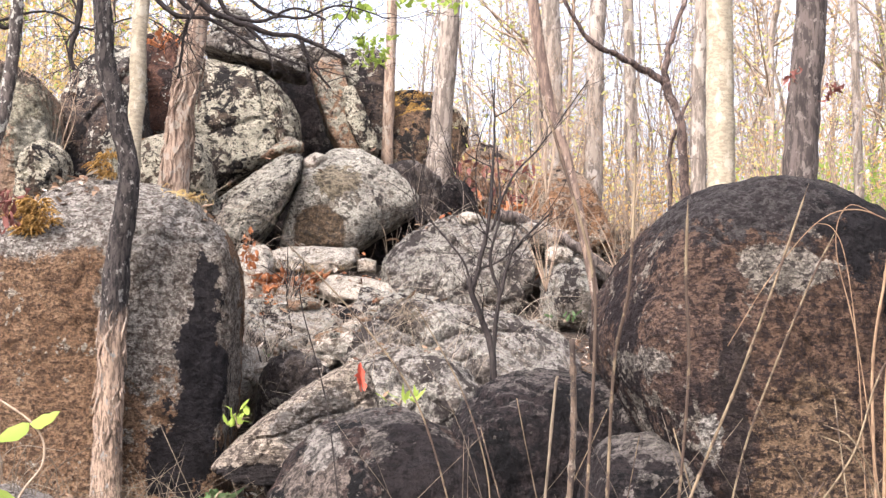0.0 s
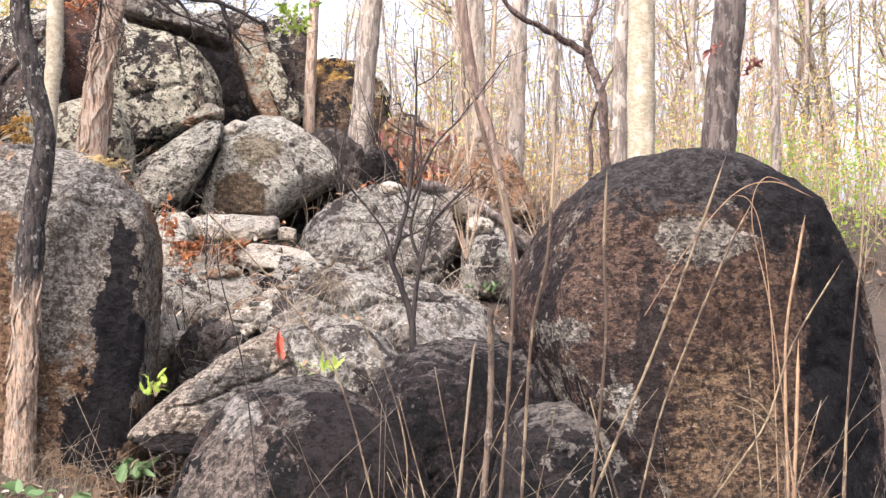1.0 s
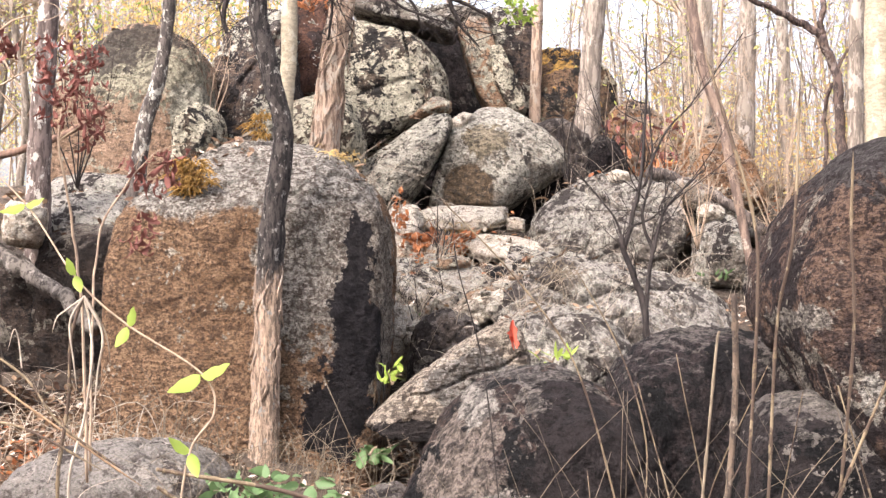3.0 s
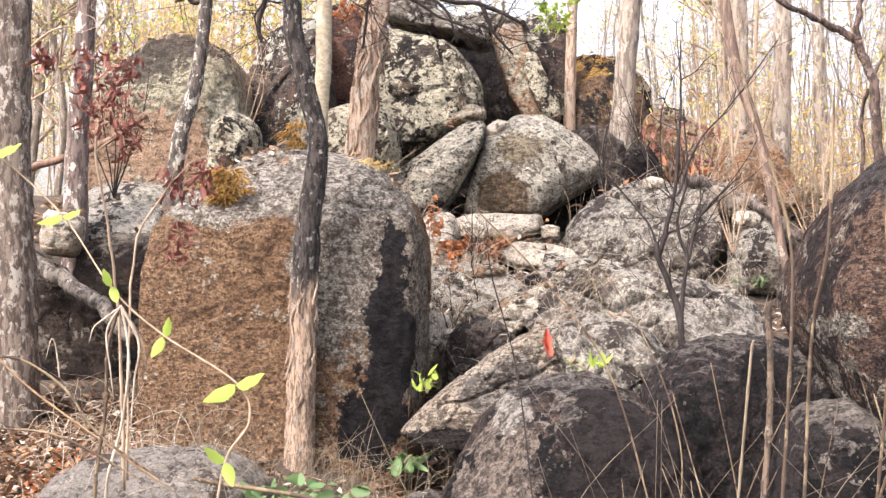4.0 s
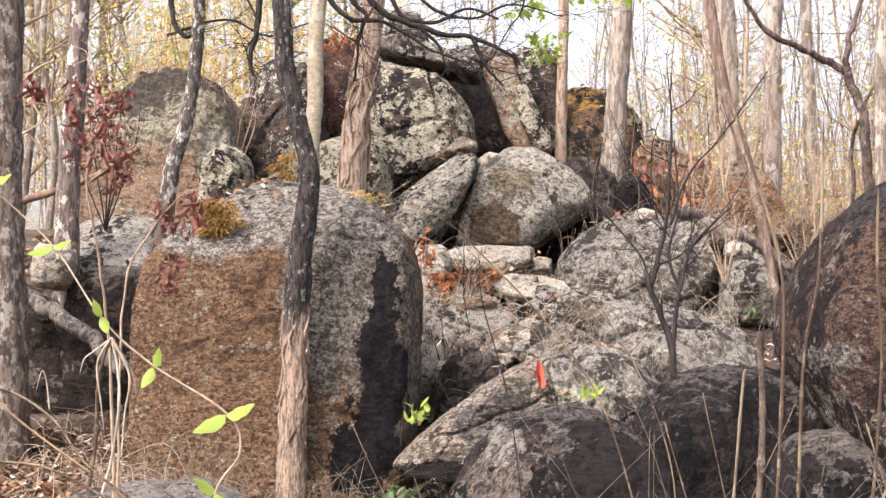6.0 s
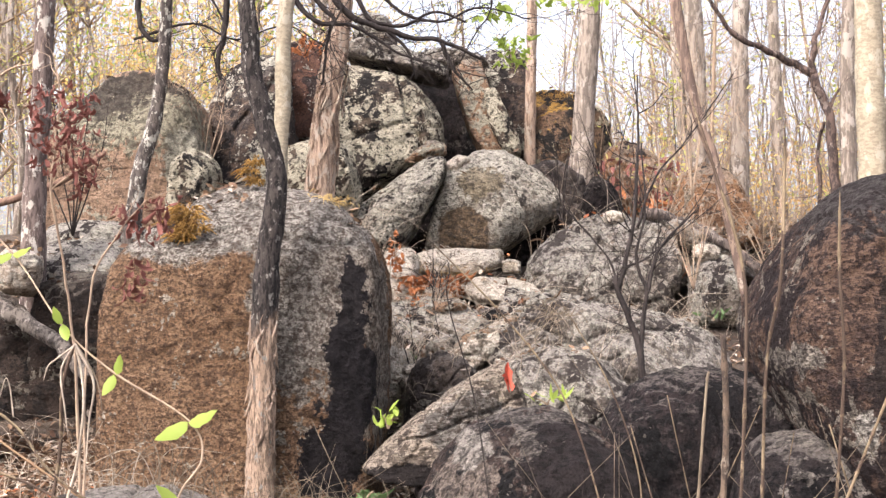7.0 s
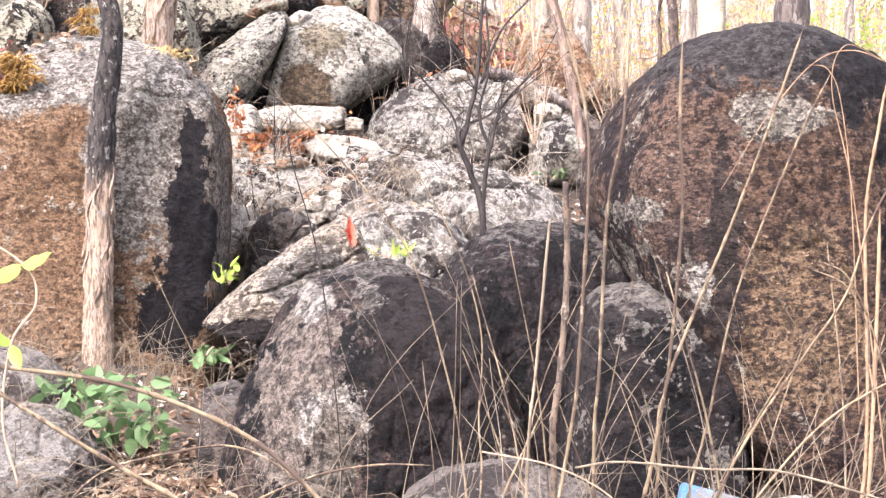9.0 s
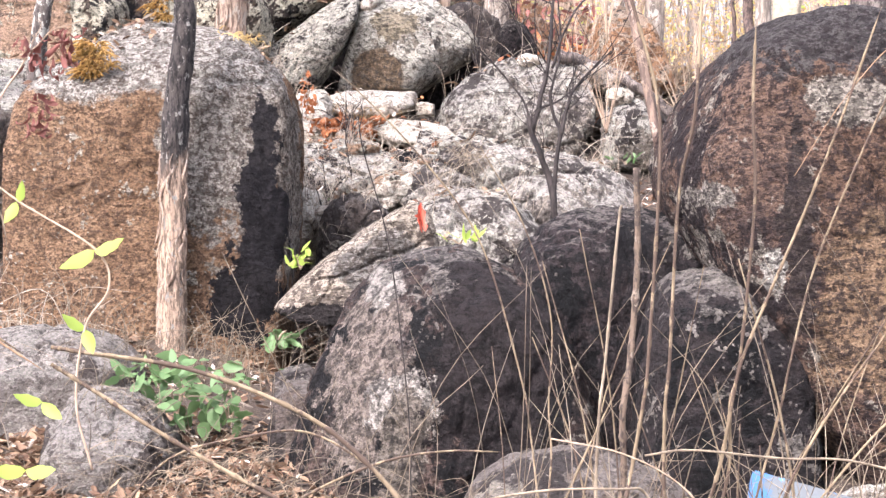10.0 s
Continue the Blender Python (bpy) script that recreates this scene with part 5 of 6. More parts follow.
# overhanging boughs at the top of the heap
branched("bough", "tangled dark boughs overhanging the boulder heap", [
    ([(-1.187, 11.500, 4.594), (-0.961, 11.500, 4.175), (-0.507, 11.500, 3.984), (-0.146, 11.500, 3.910), (0.123, 11.500, 3.768)], 0.034, 0.012),
    ([(-0.922, 11.600, 4.476), (-0.786, 11.600, 4.149), (-0.511, 11.600, 4.075), (-0.237, 11.600, 4.186), (0.013, 11.600, 4.089)], 0.022, 0.008),
    ([(-1.279, 11.500, 4.549), (-1.188, 11.500, 4.271), (-1.052, 11.500, 4.108), (-1.098, 11.500, 3.994), (-1.154, 11.500, 3.583)], 0.026, 0.009),
    ([(-0.643, 11.500, 4.032), (-0.463, 11.500, 3.846), (-0.397, 11.500, 3.617)], 0.018, 0.006),
    ([(-0.191, 11.500, 3.910), (-0.103, 11.500, 3.704), (0.053, 11.500, 3.519)], 0.02, 0.006),
    ([(-2.658, 11.500, 4.483), (-2.610, 11.500, 4.112), (-2.517, 11.500, 3.972), (-2.402, 11.500, 4.016)], 0.026, 0.014),
    ([(-1.920, 11.500, 4.469), (-1.929, 11.500, 4.054), (-1.989, 11.500, 3.779), (-1.966, 11.500, 3.641)], 0.03, 0.015)], twig_mat, "branch", twigs=16, seed=8, spread=0.28)


branched("bough", "twisted thin boughs hanging over the boulder heap", [
    ([(-2.691, 11.600, 4.003), (-2.210, 11.600, 4.124), (-1.855, 11.600, 3.985), (-1.458, 11.600, 4.092), (-1.099, 11.600, 3.893)], 0.012, 0.004),
    ([(-1.437, 11.400, 4.407), (-1.214, 11.400, 4.096), (-0.861, 11.400, 4.021), (-0.551, 11.400, 3.820), (-0.218, 11.400, 3.699)], 0.024, 0.006),
    ([(-0.798, 11.700, 4.497), (-0.523, 11.700, 4.214), (-0.204, 11.700, 4.127), (0.116, 11.700, 4.235), (0.530, 11.700, 4.131)], 0.018, 0.005),
    ([(0.158, 11.500, 4.510), (0.214, 11.500, 4.190), (0.070, 11.500, 3.959), (-0.063, 11.500, 3.707)], 0.01, 0.003),
    ([(-1.066, 11.200, 4.407), (-0.969, 11.200, 4.143), (-1.061, 11.200, 3.877), (-0.920, 11.200, 3.570)], 0.01, 0.003),
    ([(-2.072, 11.300, 4.368), (-1.894, 11.300, 4.017), (-1.985, 11.300, 3.777), (-1.835, 11.300, 3.532)], 0.011, 0.003)], twig_mat, "branch", twigs=22, seed=18, spread=0.26)


def leaf_cluster(name, label, category, place, spread, count, length, width, mat, seed, down=0.0, stems=True, stem_mat=None, group=""):
    """A tuft of leaves round a place: each leaf a part, on a short stem."""
    r = random.Random(seed)
    base = thing(name, place, label, category, group)
    if stems:
        h = Heap()
        for k in range(3):
            e = np.array([r.gauss(0, .5) * spread[0], r.gauss(0, .5) * spread[1], r.uniform(-.2, .8) * spread[2]])
            line = smooth_line([(0, 0, -spread[2]), e * .5, e], 4)
            h.add(*tube(line, np.linspace(.006, .002, len(line)), 5))
        part("stem", h.v, h.f, stem_mat or twig_tan, base)
    for k in range(count):
        h = Heap()
        at = [r.uniform(-1, 1) * q for q in spread]
        way = np.array([r.gauss(0, .6), r.gauss(0, .6), r.gauss(0, .45) - down])
        l = length * r.uniform(.65, 1.2)
        if down > .5:
            h.curled(at, way, [r.gauss(0, 1), r.gauss(0, .8), r.gauss(0, .4)], l, width * r.uniform(.5, 1.3), r.choice((-1, 1)) * r.uniform(.8, 4.0))
            part("leaf", h.v, h.f, mat, base)
            continue
        h.broad(at, way, [r.gauss(0, 1), r.gauss(0, .6), r.gauss(0, .3)], l, width * r.uniform(.7, 1.15), 0.12, r.uniform(-.1, .5))
        part("leaf", h.v, h.f, mat, base)
    return base


# withered red leaves hanging on a bare branch
leaf_cluster("withered_branch", "dark red withered leaves hanging on a branch", "dead leaves", (-1.568, 5.600, 2.366), (0.12, 0.12, 0.17), 140, 0.068, 0.017, leaf_red, 11, 2.2, False)
leaf_cluster("withered_branch", "dark red withered leaves hanging on a branch", "dead leaves", (-1.683, 5.200, 2.432), (0.022, 0.03, 0.03), 14, 0.075, 0.018, leaf_red, 12, 1.2, False)
leaf_cluster("withered_branch", "dark red withered leaves hanging on a branch", "dead leaves", (-1.477, 5.600, 2.175), (0.05, 0.05, 0.08), 14, 0.085, 0.018, leaf_red, 13, 1.2, False)
leaf_cluster("withered_branch", "curled red-brown leaves drooping over a boulder", "dead leaves", (-1.342, 6.000, 2.054), (0.11, 0.06, 0.08), 30, 0.1, 0.018, leaf_red, 14, 1.2, False)
leaf_cluster("withered_branch", "curled red-brown leaves drooping over a boulder", "dead leaves", (-1.382, 6.000, 1.793), (0.05, 0.04, 0.08), 16, 0.1, 0.017, leaf_red, 15, 1.4, False)
branched("branch", "thin bare stems carrying withered red leaves", [
    ([(-1.571, 5.900, 0.763), (-1.571, 5.800, 1.454), (-1.592, 5.700, 1.837), (-1.611, 5.600, 2.121), (-1.580, 5.600, 2.455), (-1.604, 5.600, 2.658)], 0.007, 0.003),
    ([(-1.611, 5.600, 2.121), (-1.488, 5.600, 2.208), (-1.421, 5.600, 2.274)], 0.004, 0.002),
    ([(-1.586, 6.000, 0.797), (-1.567, 6.000, 1.688), (-1.449, 6.000, 1.971), (-1.330, 6.000, 2.113)], 0.006, 0.003)], twig_tan, "branch", twigs=3, seed=4, spread=0.1)
# fallen wood at the foot of the trees
branched("log", "weathered grey fallen log at a tree's foot", [([(-3.166, 9.500, 1.837), (-2.906, 9.400, 1.684), (-2.622, 9.200, 1.534), (-2.349, 9.000, 1.320)], 0.06, 0.045)], bark_weathered, "log", 10, part_name="trunk")
branched("log", "thin reddish fallen trunk across the slope", [([(-3.717, 11.000, 2.588), (-3.320, 11.000, 2.694), (-3.034, 11.000, 2.822), (-2.770, 11.000, 2.994)], 0.03, 0.02)], bark_brown, "log", 8, part_name="trunk")
branched("log", "dark dead branch lying over grey slabs", [([(1.480, 12.400, 2.615), (1.914, 12.400, 2.470), (2.262, 12.200, 2.240), (2.411, 12.000, 2.064)], 0.05, 0.04)], bark_slate, "log", 8, part_name="trunk", twigs=3)
# red and orange dead leaves in the gully
scarlet = Heap()
scarlet.curled((0, 0, 0.08), (0.05, -0.1, -1), (1, 0.5, 0), 0.16, 0.022, 0.5)
scarlet.curled((0.008, 0, 0.06), (-0.06, 0.1, -1), (0.6, -0.8, 0), 0.14, 0.026, -0.25)
scarlet.curled((-0.008, 0.01, 0.07), (-0.02, 0.1, -1), (0.8, 0.7, 0), 0.12, 0.024, 0.3)
ob = mesh_object("red_leaf", scarlet.v, scarlet.f, leaf_scarlet)
ob.location = (0.205, 7.750, 1.316)
tagged(ob, "scarlet leaf hanging over a grey boulder", "leaf")
leaf_cluster("dead_leaves", "orange dead leaves caught in the gully", "dead leaves", (-0.578, 11.500, 2.256), (0.05, 0.05, 0.16), 26, 0.085, 0.03, leaf_orange, 22, 1.6)
leaf_cluster("dead_leaves", "orange dead leaves caught in the gully", "dead leaves", (-0.438, 11.500, 1.808), (0.04, 0.05, 0.15), 24, 0.085, 0.03, leaf_orange, 23, 1.6)
leaf_cluster("dead_leaves", "orange-brown dead leaves under a pale slab", "dead leaves", (-0.280, 12.200, 2.026), (0.27, 0.05, 0.06), 75, 0.12, 0.06, leaf_rust, 24, 1.6)
leaf_cluster("dead_leaves", "orange dead leaves below a tree", "dead leaves", (1.781, 13.800, 2.795), (0.3, 0.1, 0.06), 26, 0.14, 0.05, leaf_orange, 25, 0.3)
leaf_cluster("dead_leaves", "russet dead leaves on the upper slope", "dead leaves", (1.680, 14.300, 3.066), (0.4, 0.12, 0.25), 50, 0.14, 0.05, leaf_red, 26, 0.4)
leaf_cluster("dead_leaves", "orange dead leaves behind a pale trunk", "dead leaves", (-1.539, 13.600, 4.335), (0.2, 0.06, 0.06), 14, 0.14, 0.05, leaf_orange, 27, 0.6)
# green plants
leaf_cluster("plant", "low green plant with broad leaves in leaf litter", "plant", (-0.932, 6.600, 0.567), (0.27, 0.16, 0.15), 95, 0.095, 0.06, leaf_mid, 31, 0.15)
leaf_cluster("plant", "low green plant with broad leaves in leaf litter", "plant", (-0.682, 6.500, 0.495), (0.12, 0.1, 0.07), 18, 0.09, 0.055, leaf_mid, 37, 0.15)
leaf_cluster("plant", "drooping dark green plant under a boulder", "plant", (-0.564, 7.900, 0.691), (0.09, 0.06, 0.03), 9, 0.15, 0.055, leaf_mid, 32, 1.0)
leaf_cluster("plant", "small green plant under a boulder", "plant", (-0.442, 7.000, 0.569), (0.04, 0.04, 0.03), 6, 0.09, 0.05, leaf_mid, 33, 0.3)
leaf_cluster("plant", "bright green sprout beside a slanting slab", "plant", (-0.458, 8.200, 1.076), (0.07, 0.05, 0.05), 18, 0.08, 0.032, leaf_bright, 34, -0.6)
leaf_cluster("plant", "bright green sprout on top of a boulder", "plant", (0.402, 7.500, 1.200), (0.09, 0.05, 0.02), 10, 0.09, 0.035, leaf_bright, 35, -0.3)
leaf_cluster("plant", "small green plant in the stony gully", "plant", (-0.428, 10.800, 1.377), (0.12, 0.06, 0.05), 9, 0.12, 0.06, leaf_mid, 36, 0.2)
leaf_cluster("plant", "hanging spray of bright green leaves", "plant", (0.401, 12.500, 4.037), (0.13, 0.1, 0.13), 34, 0.09, 0.05, leaf_bright, 38, 0.7)
leaf_cluster("plant", "hanging spray of bright green leaves", "plant", (0.898, 12.000, 4.358), (0.32, 0.15, 0.06), 40, 0.1, 0.05, leaf_bright, 71, 0.4)
leaf_cluster("plant", "hanging spray of bright green leaves", "plant", (0.260, 12.000, 4.260), (0.16, 0.15, 0.08), 22, 0.1, 0.05, leaf_bright, 72, 0.4)
leaf_cluster("dead_leaves", "brown dead leaves clinging to a dark trunk", "dead leaves", (3.539, 9.800, 3.275), (0.05, 0.05, 0.05), 8, 0.1, 0.04, leaf_red, 73, 0.8)
leaf_cluster("dead_leaves", "brown dead leaves clinging to a dark trunk", "dead leaves", (3.259, 9.800, 3.367), (0.02, 0.05, 0.06), 6, 0.09, 0.03, leaf_red, 74, 0.8)
leaf_cluster("plant", "green tuft between grey boulders", "plant", (1.944, 11.600, 1.684), (0.12, 0.06, 0.03), 9, 0.08, 0.025, leaf_mid, 39, -0.5)


def seedling(points, pairs):
    """A thin vine with pairs of pointed bright leaves."""
    o = np.array(points[0])
    base = thing("vine", tuple(o), "thin vine with pairs of bright green leaves", "vine")
    line = smooth_line([np.array(q) - o for q in points], 8)
    part("stem", *tube(line, np.linspace(.003, .0018, len(line)), 6), twig_tan, base)
    for at, a, b, size in pairs:
        for way in (a, b):
            if way is None:
                continue
            h = Heap()
            w = np.array((way[0], -0.35, way[1]))
            h.broad(np.array(at) - o, w, np.cross(w, (0.1, -0.75, 0.65)), size, size * 0.52, 0.16, 0.18)
            part("leaf", h.v, h.f, leaf_bright, base)


seedling([(-0.579, 3.000, 0.897), (-0.609, 3.000, 1.035), (-0.588, 3.000, 1.188), (-0.539, 3.000, 1.267), (-0.566, 3.000, 1.347), (-0.723, 3.000, 1.449), (-0.828, 3.000, 1.544), (-0.950, 3.050, 1.702), (-1.098, 3.050, 1.840), (-1.179, 3.050, 1.905)],
    [((-0.568, 3.000, 1.344), (-0.8, -0.55), (1, 0.22), 0.078), ((-0.721, 3.000, 1.443), (0.5, 0.9), (-0.35, -0.9), 0.052), ((-0.829, 3.000, 1.550), (0.35, -0.9), (-0.3, 0.6), 0.045),
     ((-0.951, 3.050, 1.701), (-1, -0.5), (1, 0.1), 0.055), ((-1.098, 3.050, 1.840), (1, 0.05), None, 0.08), ((-0.588, 3.000, 1.184), (-0.8, 0.5), (0.35, -1), 0.058),
     ((-0.677, 3.000, 1.037), (-1, 0.25), (0.8, -0.7), 0.06), ((-0.713, 3.000, 0.899), (-1, 0), (1, -0.05), 0.075)])

# ---- dry reeds and stalks ----
def reed(points, r0, r1, mat=None, label="tall dry straw-coloured reed stem", seed=0, knots=True):
    """One dry stem with slightly swollen joints."""
    r = random.Random(seed)
    o = np.array(points[0])
    pts = [np.array(q) - o for q in points]
    if "low" not in label and "arched" not in label and "bent" not in label:
        drop = pts[0] - pts[1]
        while (o + pts[0])[2] > ground_z(*(o + pts[0])[:2]) and len(pts) < 12:
            pts.insert(0, pts[0] + drop / abs(drop[2]) * 0.15 + np.array((0, 0, -0.02)))
    pts = [q + (np.array([r.gauss(0, .008), r.gauss(0, .01), 0]) if 0 < k < len(pts) - 1 else 0) for k, q in enumerate(pts)]
    line = smooth_line(pts, 14)
    rad = np.linspace(r0, r1, len(line)) * 0.68
    if "broken" not in label and "split" not in label:
        rad[-6:] *= np.array((0.92, 0.8, 0.66, 0.5, 0.32, 0.12))
    if knots:
        for i in range(r.randrange(2, 6), len(line), 7):
            rad[i] *= 1.35
    ob = mesh_object("reed_stem", *tube(line, rad, 7, 0.04, r), mat or cane)
    ob.location = tuple(o)
    return tagged(ob, label, "reed", "dry reed stems")


reed([(0.667, 3.700, 0.915), (0.686, 3.700, 1.026), (0.728, 3.700, 1.469), (0.712, 3.700, 1.696), (0.650, 3.750, 1.950), (0.602, 3.800, 2.150)], 0.008, 0.006, seed=1)
reed([(0.756, 3.800, 0.898), (0.764, 3.800, 1.013), (0.794, 3.800, 1.438), (0.828, 3.800, 1.671), (0.853, 3.800, 2.089)], 0.008, 0.006, seed=2)
reed([(0.970, 4.000, 0.863), (0.986, 4.000, 0.985), (1.029, 4.000, 1.415), (1.034, 4.000, 1.682), (1.040, 4.000, 1.907)], 0.008, 0.006, seed=3)
reed([(0.970, 4.000, 0.863), (1.007, 4.000, 0.985), (1.083, 4.000, 1.181), (1.183, 4.000, 1.404), (1.272, 4.000, 1.664), (1.389, 4.000, 1.954)], 0.0095, 0.005, seed=4)
reed([(1.126, 4.100, 0.845), (1.161, 4.100, 0.970), (1.245, 4.100, 1.249), (1.417, 4.100, 1.646), (1.500, 4.100, 1.826)], 0.007, 0.004, seed=5)
reed([(1.279, 4.000, 0.859), (1.405, 4.000, 1.039), (1.505, 4.000, 1.200), (1.597, 4.000, 1.417), (1.736, 4.000, 1.658)], 0.007, 0.004, seed=6)
reed([(1.637, 4.200, 0.822), (1.643, 4.200, 0.952), (1.657, 4.200, 1.411), (1.680, 4.200, 1.683), (1.704, 4.200, 1.802)], 0.01, 0.006, cane_red, "tall reddish dry reed stem", seed=7)
reed([(1.824, 4.200, 0.819), (1.829, 4.200, 0.950), (1.842, 4.200, 1.297), (1.878, 4.200, 1.700), (1.892, 4.200, 1.891)], 0.007, 0.005, seed=8)
reed([(1.192, 3.000, 1.040), (1.189, 3.000, 1.110), (1.171, 3.000, 1.187), (1.122, 3.000, 1.276), (1.054, 3.000, 1.314)], 0.004, 0.002, seed=9, label="arched pale dry grass stem")
reed([(0.584, 3.800, 0.900), (0.596, 3.800, 1.015), (0.625, 3.800, 1.368), (0.636, 3.800, 1.417)], 0.008, 0.005, straw, "pale split dry reed stem", seed=10)
reed([(0.644, 3.800, 0.870), (0.652, 3.800, 1.014), (0.666, 3.800, 1.268), (0.675, 3.800, 1.514)], 0.015, 0.012, bark_dead, "short broken mottled dead stem", seed=11)
reed([(0.580, 5.000, 0.713), (0.588, 5.000, 1.021), (0.507, 5.000, 1.331), (0.330, 5.000, 1.640)], 0.007, 0.003, seed=12)
reed([(0.534, 5.200, 0.558), (0.495, 5.200, 0.794), (0.355, 5.200, 1.280), (0.133, 5.200, 1.603), (-0.146, 5.200, 1.890)], 0.007, 0.004, seed=13)
reed([(0.106, 5.400, 0.522), (0.086, 5.400, 0.812), (0.034, 5.400, 1.271), (-0.046, 5.400, 1.607), (-0.076, 5.400, 1.733)], 0.005, 0.003, twig_mat, "thin dark bare stem", seed=14)
reed([(-0.680, 3.100, 1.138), (-0.612, 3.100, 1.126), (-0.383, 3.100, 1.086), (-0.151, 3.100, 0.986), (-0.011, 3.100, 0.863), (0.130, 3.100, 0.689)], 0.0065, 0.008, label="long bent dry reed stem lying low", seed=15)
reed([(-0.635, 2.900, 1.126), (-0.572, 2.900, 1.087), (-0.359, 2.900, 0.949), (-0.121, 2.900, 0.809)], 0.006, 0.007, label="long bent dry reed stem lying low", seed=16)
reed([(-0.254, 3.300, 0.677), (-0.165, 3.300, 0.764), (-0.013, 3.300, 0.843), (0.140, 3.300, 0.872), (0.281, 3.300, 0.866)], 0.005, 0.003, label="arched pale dry grass stem", seed=17)
reed([(0.659, 3.600, 0.797), (0.774, 3.600, 0.806), (1.006, 3.600, 0.783), (1.211, 3.600, 0.770), (1.538, 3.600, 0.667)], 0.004, 0.005, straw, "long bent dry reed stem lying low", seed=18)
reed([(0.425, 3.600, 0.843), (0.602, 3.600, 0.807), (0.745, 3.600, 0.732), (0.831, 3.600, 0.629)], 0.003, 0.003, twig_tan, "thin bent dry stem", seed=19)
reed([(0.085, 3.200, 0.753), (0.335, 3.200, 0.797), (0.524, 3.200, 0.802), (0.593, 3.200, 0.783), (0.625, 3.200, 0.674)], 0.004, 0.004, straw, "arched pale dry grass stem", seed=20)
reed([(-0.606, 3.400, 0.716), (-0.490, 3.400, 0.843), (-0.297, 3.400, 0.895), (-0.169, 3.400, 0.898), (-0.040, 3.400, 0.832), (0.089, 3.400, 0.709)], 0.004, 0.004, label="arched pale dry grass stem", seed=21)
reed([(1.466, 3.800, 0.474), (1.496, 3.800, 0.719), (1.510, 3.800, 1.176), (1.524, 3.800, 1.434)], 0.009, 0.007, cane_red, "tall reddish dry reed stem", seed=22)
reed([(1.006, 3.600, 0.538), (1.137, 3.600, 0.722), (1.313, 3.600, 0.905), (1.565, 3.600, 1.045)], 0.006, 0.004, seed=23)
reed([(1.232, 3.200, 1.323), (1.141, 3.200, 1.321), (1.206, 3.200, 1.285), (1.273, 3.200, 1.144), (1.327, 3.200, 0.912), (1.341, 3.200, 0.704)][1:], 0.002, 0.004, label="arched pale dry grass stem", seed=24)
reed([(1.204, 4.200, 1.493), (1.334, 4.200, 1.696), (1.483, 4.200, 1.859), (1.598, 4.200, 1.900), (1.731, 4.200, 1.854)], 0.0018, 0.003, cane_red, "arched rusty dry grass blade", seed=28)
reed([(1.620, 4.200, 0.822), (1.605, 4.200, 1.428), (1.562, 4.200, 1.732), (1.535, 4.200, 1.842), (1.465, 4.200, 1.858)], 0.003, 0.0015, cane_red, "arched rusty dry grass blade", seed=29)
reed([(1.642, 4.000, 0.516), (1.538, 4.000, 1.433), (1.455, 4.000, 1.765), (1.503, 4.000, 1.891), (1.601, 4.000, 1.860)], 0.003, 0.0015, cane_red, "arched rusty dry grass blade", seed=30)
reed([(-1.311, 4.6, 0.958), (-1.3, 4.6, 1.177), (-1.283, 4.6, 1.375), (-1.245, 4.6, 1.515)], 0.011, 0.008, cane, "pale split dry reed stem", seed=25)
reed([(-1.263, 4.6, 0.958), (-1.246, 4.6, 1.123), (-1.218, 4.6, 1.302), (-1.222, 4.6, 1.419), (-1.241, 4.6, 1.515)], 0.008, 0.006, straw_pale, "pale split dry reed stem", seed=26)
reed([(-1.228, 4.55, 1.512), (-1.173, 4.55, 1.394), (-1.176, 4.55, 1.269), (-1.193, 4.55, 1.127)], 0.007, 0.003, straw_pale, "bent bleached reed leaf hanging from its stem", seed=31)
reed([(-1.234, 4.6, 1.508), (-1.178, 4.6, 1.399), (-1.152, 4.6, 1.284)], 0.005, 0.002, straw, "bent bleached reed leaf hanging from its stem", seed=32)
reed([(-1.235, 4.55, 1.504), (-1.278, 4.55, 1.465), (-1.314, 4.55, 1.444), (-1.329, 4.55, 1.394)], 0.005, 0.002, straw_pale, "bent bleached reed leaf hanging from its stem", seed=33)
reed([(-1.214, 4.5, 1.512), (-1.246, 4.5, 1.43), (-1.249, 4.5, 1.307), (-1.234, 4.5, 1.219)], 0.006, 0.002, straw_pale, "bent bleached reed leaf hanging from its stem", seed=34)
reed([(-1.469, 4.7, 1.28), (-1.466, 4.7, 1.372), (-1.489, 4.7, 1.406), (-1.515, 4.7, 1.339)], 0.004, 0.002, straw_pale, "bent bleached reed leaf hanging from its stem", seed=35)
reed([(-1.587, 4.4, 1.361), (-1.481, 4.4, 1.343), (-1.375, 4.4, 1.26), (-1.251, 4.4, 1.122), (-1.059, 4.4, 0.982)], 0.006, 0.006, cane, "long bent dry reed stem lying low", seed=36)
reed([(-1.513, 4.2, 1.157), (-1.311, 4.2, 1.132), (-1.077, 4.2, 1.009)], 0.005, 0.006, cane, "long bent dry reed stem lying low", seed=37)
reed([(-1.880, 5.000, 1.445), (-1.678, 5.000, 1.248), (-1.398, 5.000, 1.033), (-1.140, 5.000, 0.859)], 0.006, 0.006, cane_red, "long bent dry reed stem lying low", seed=27)


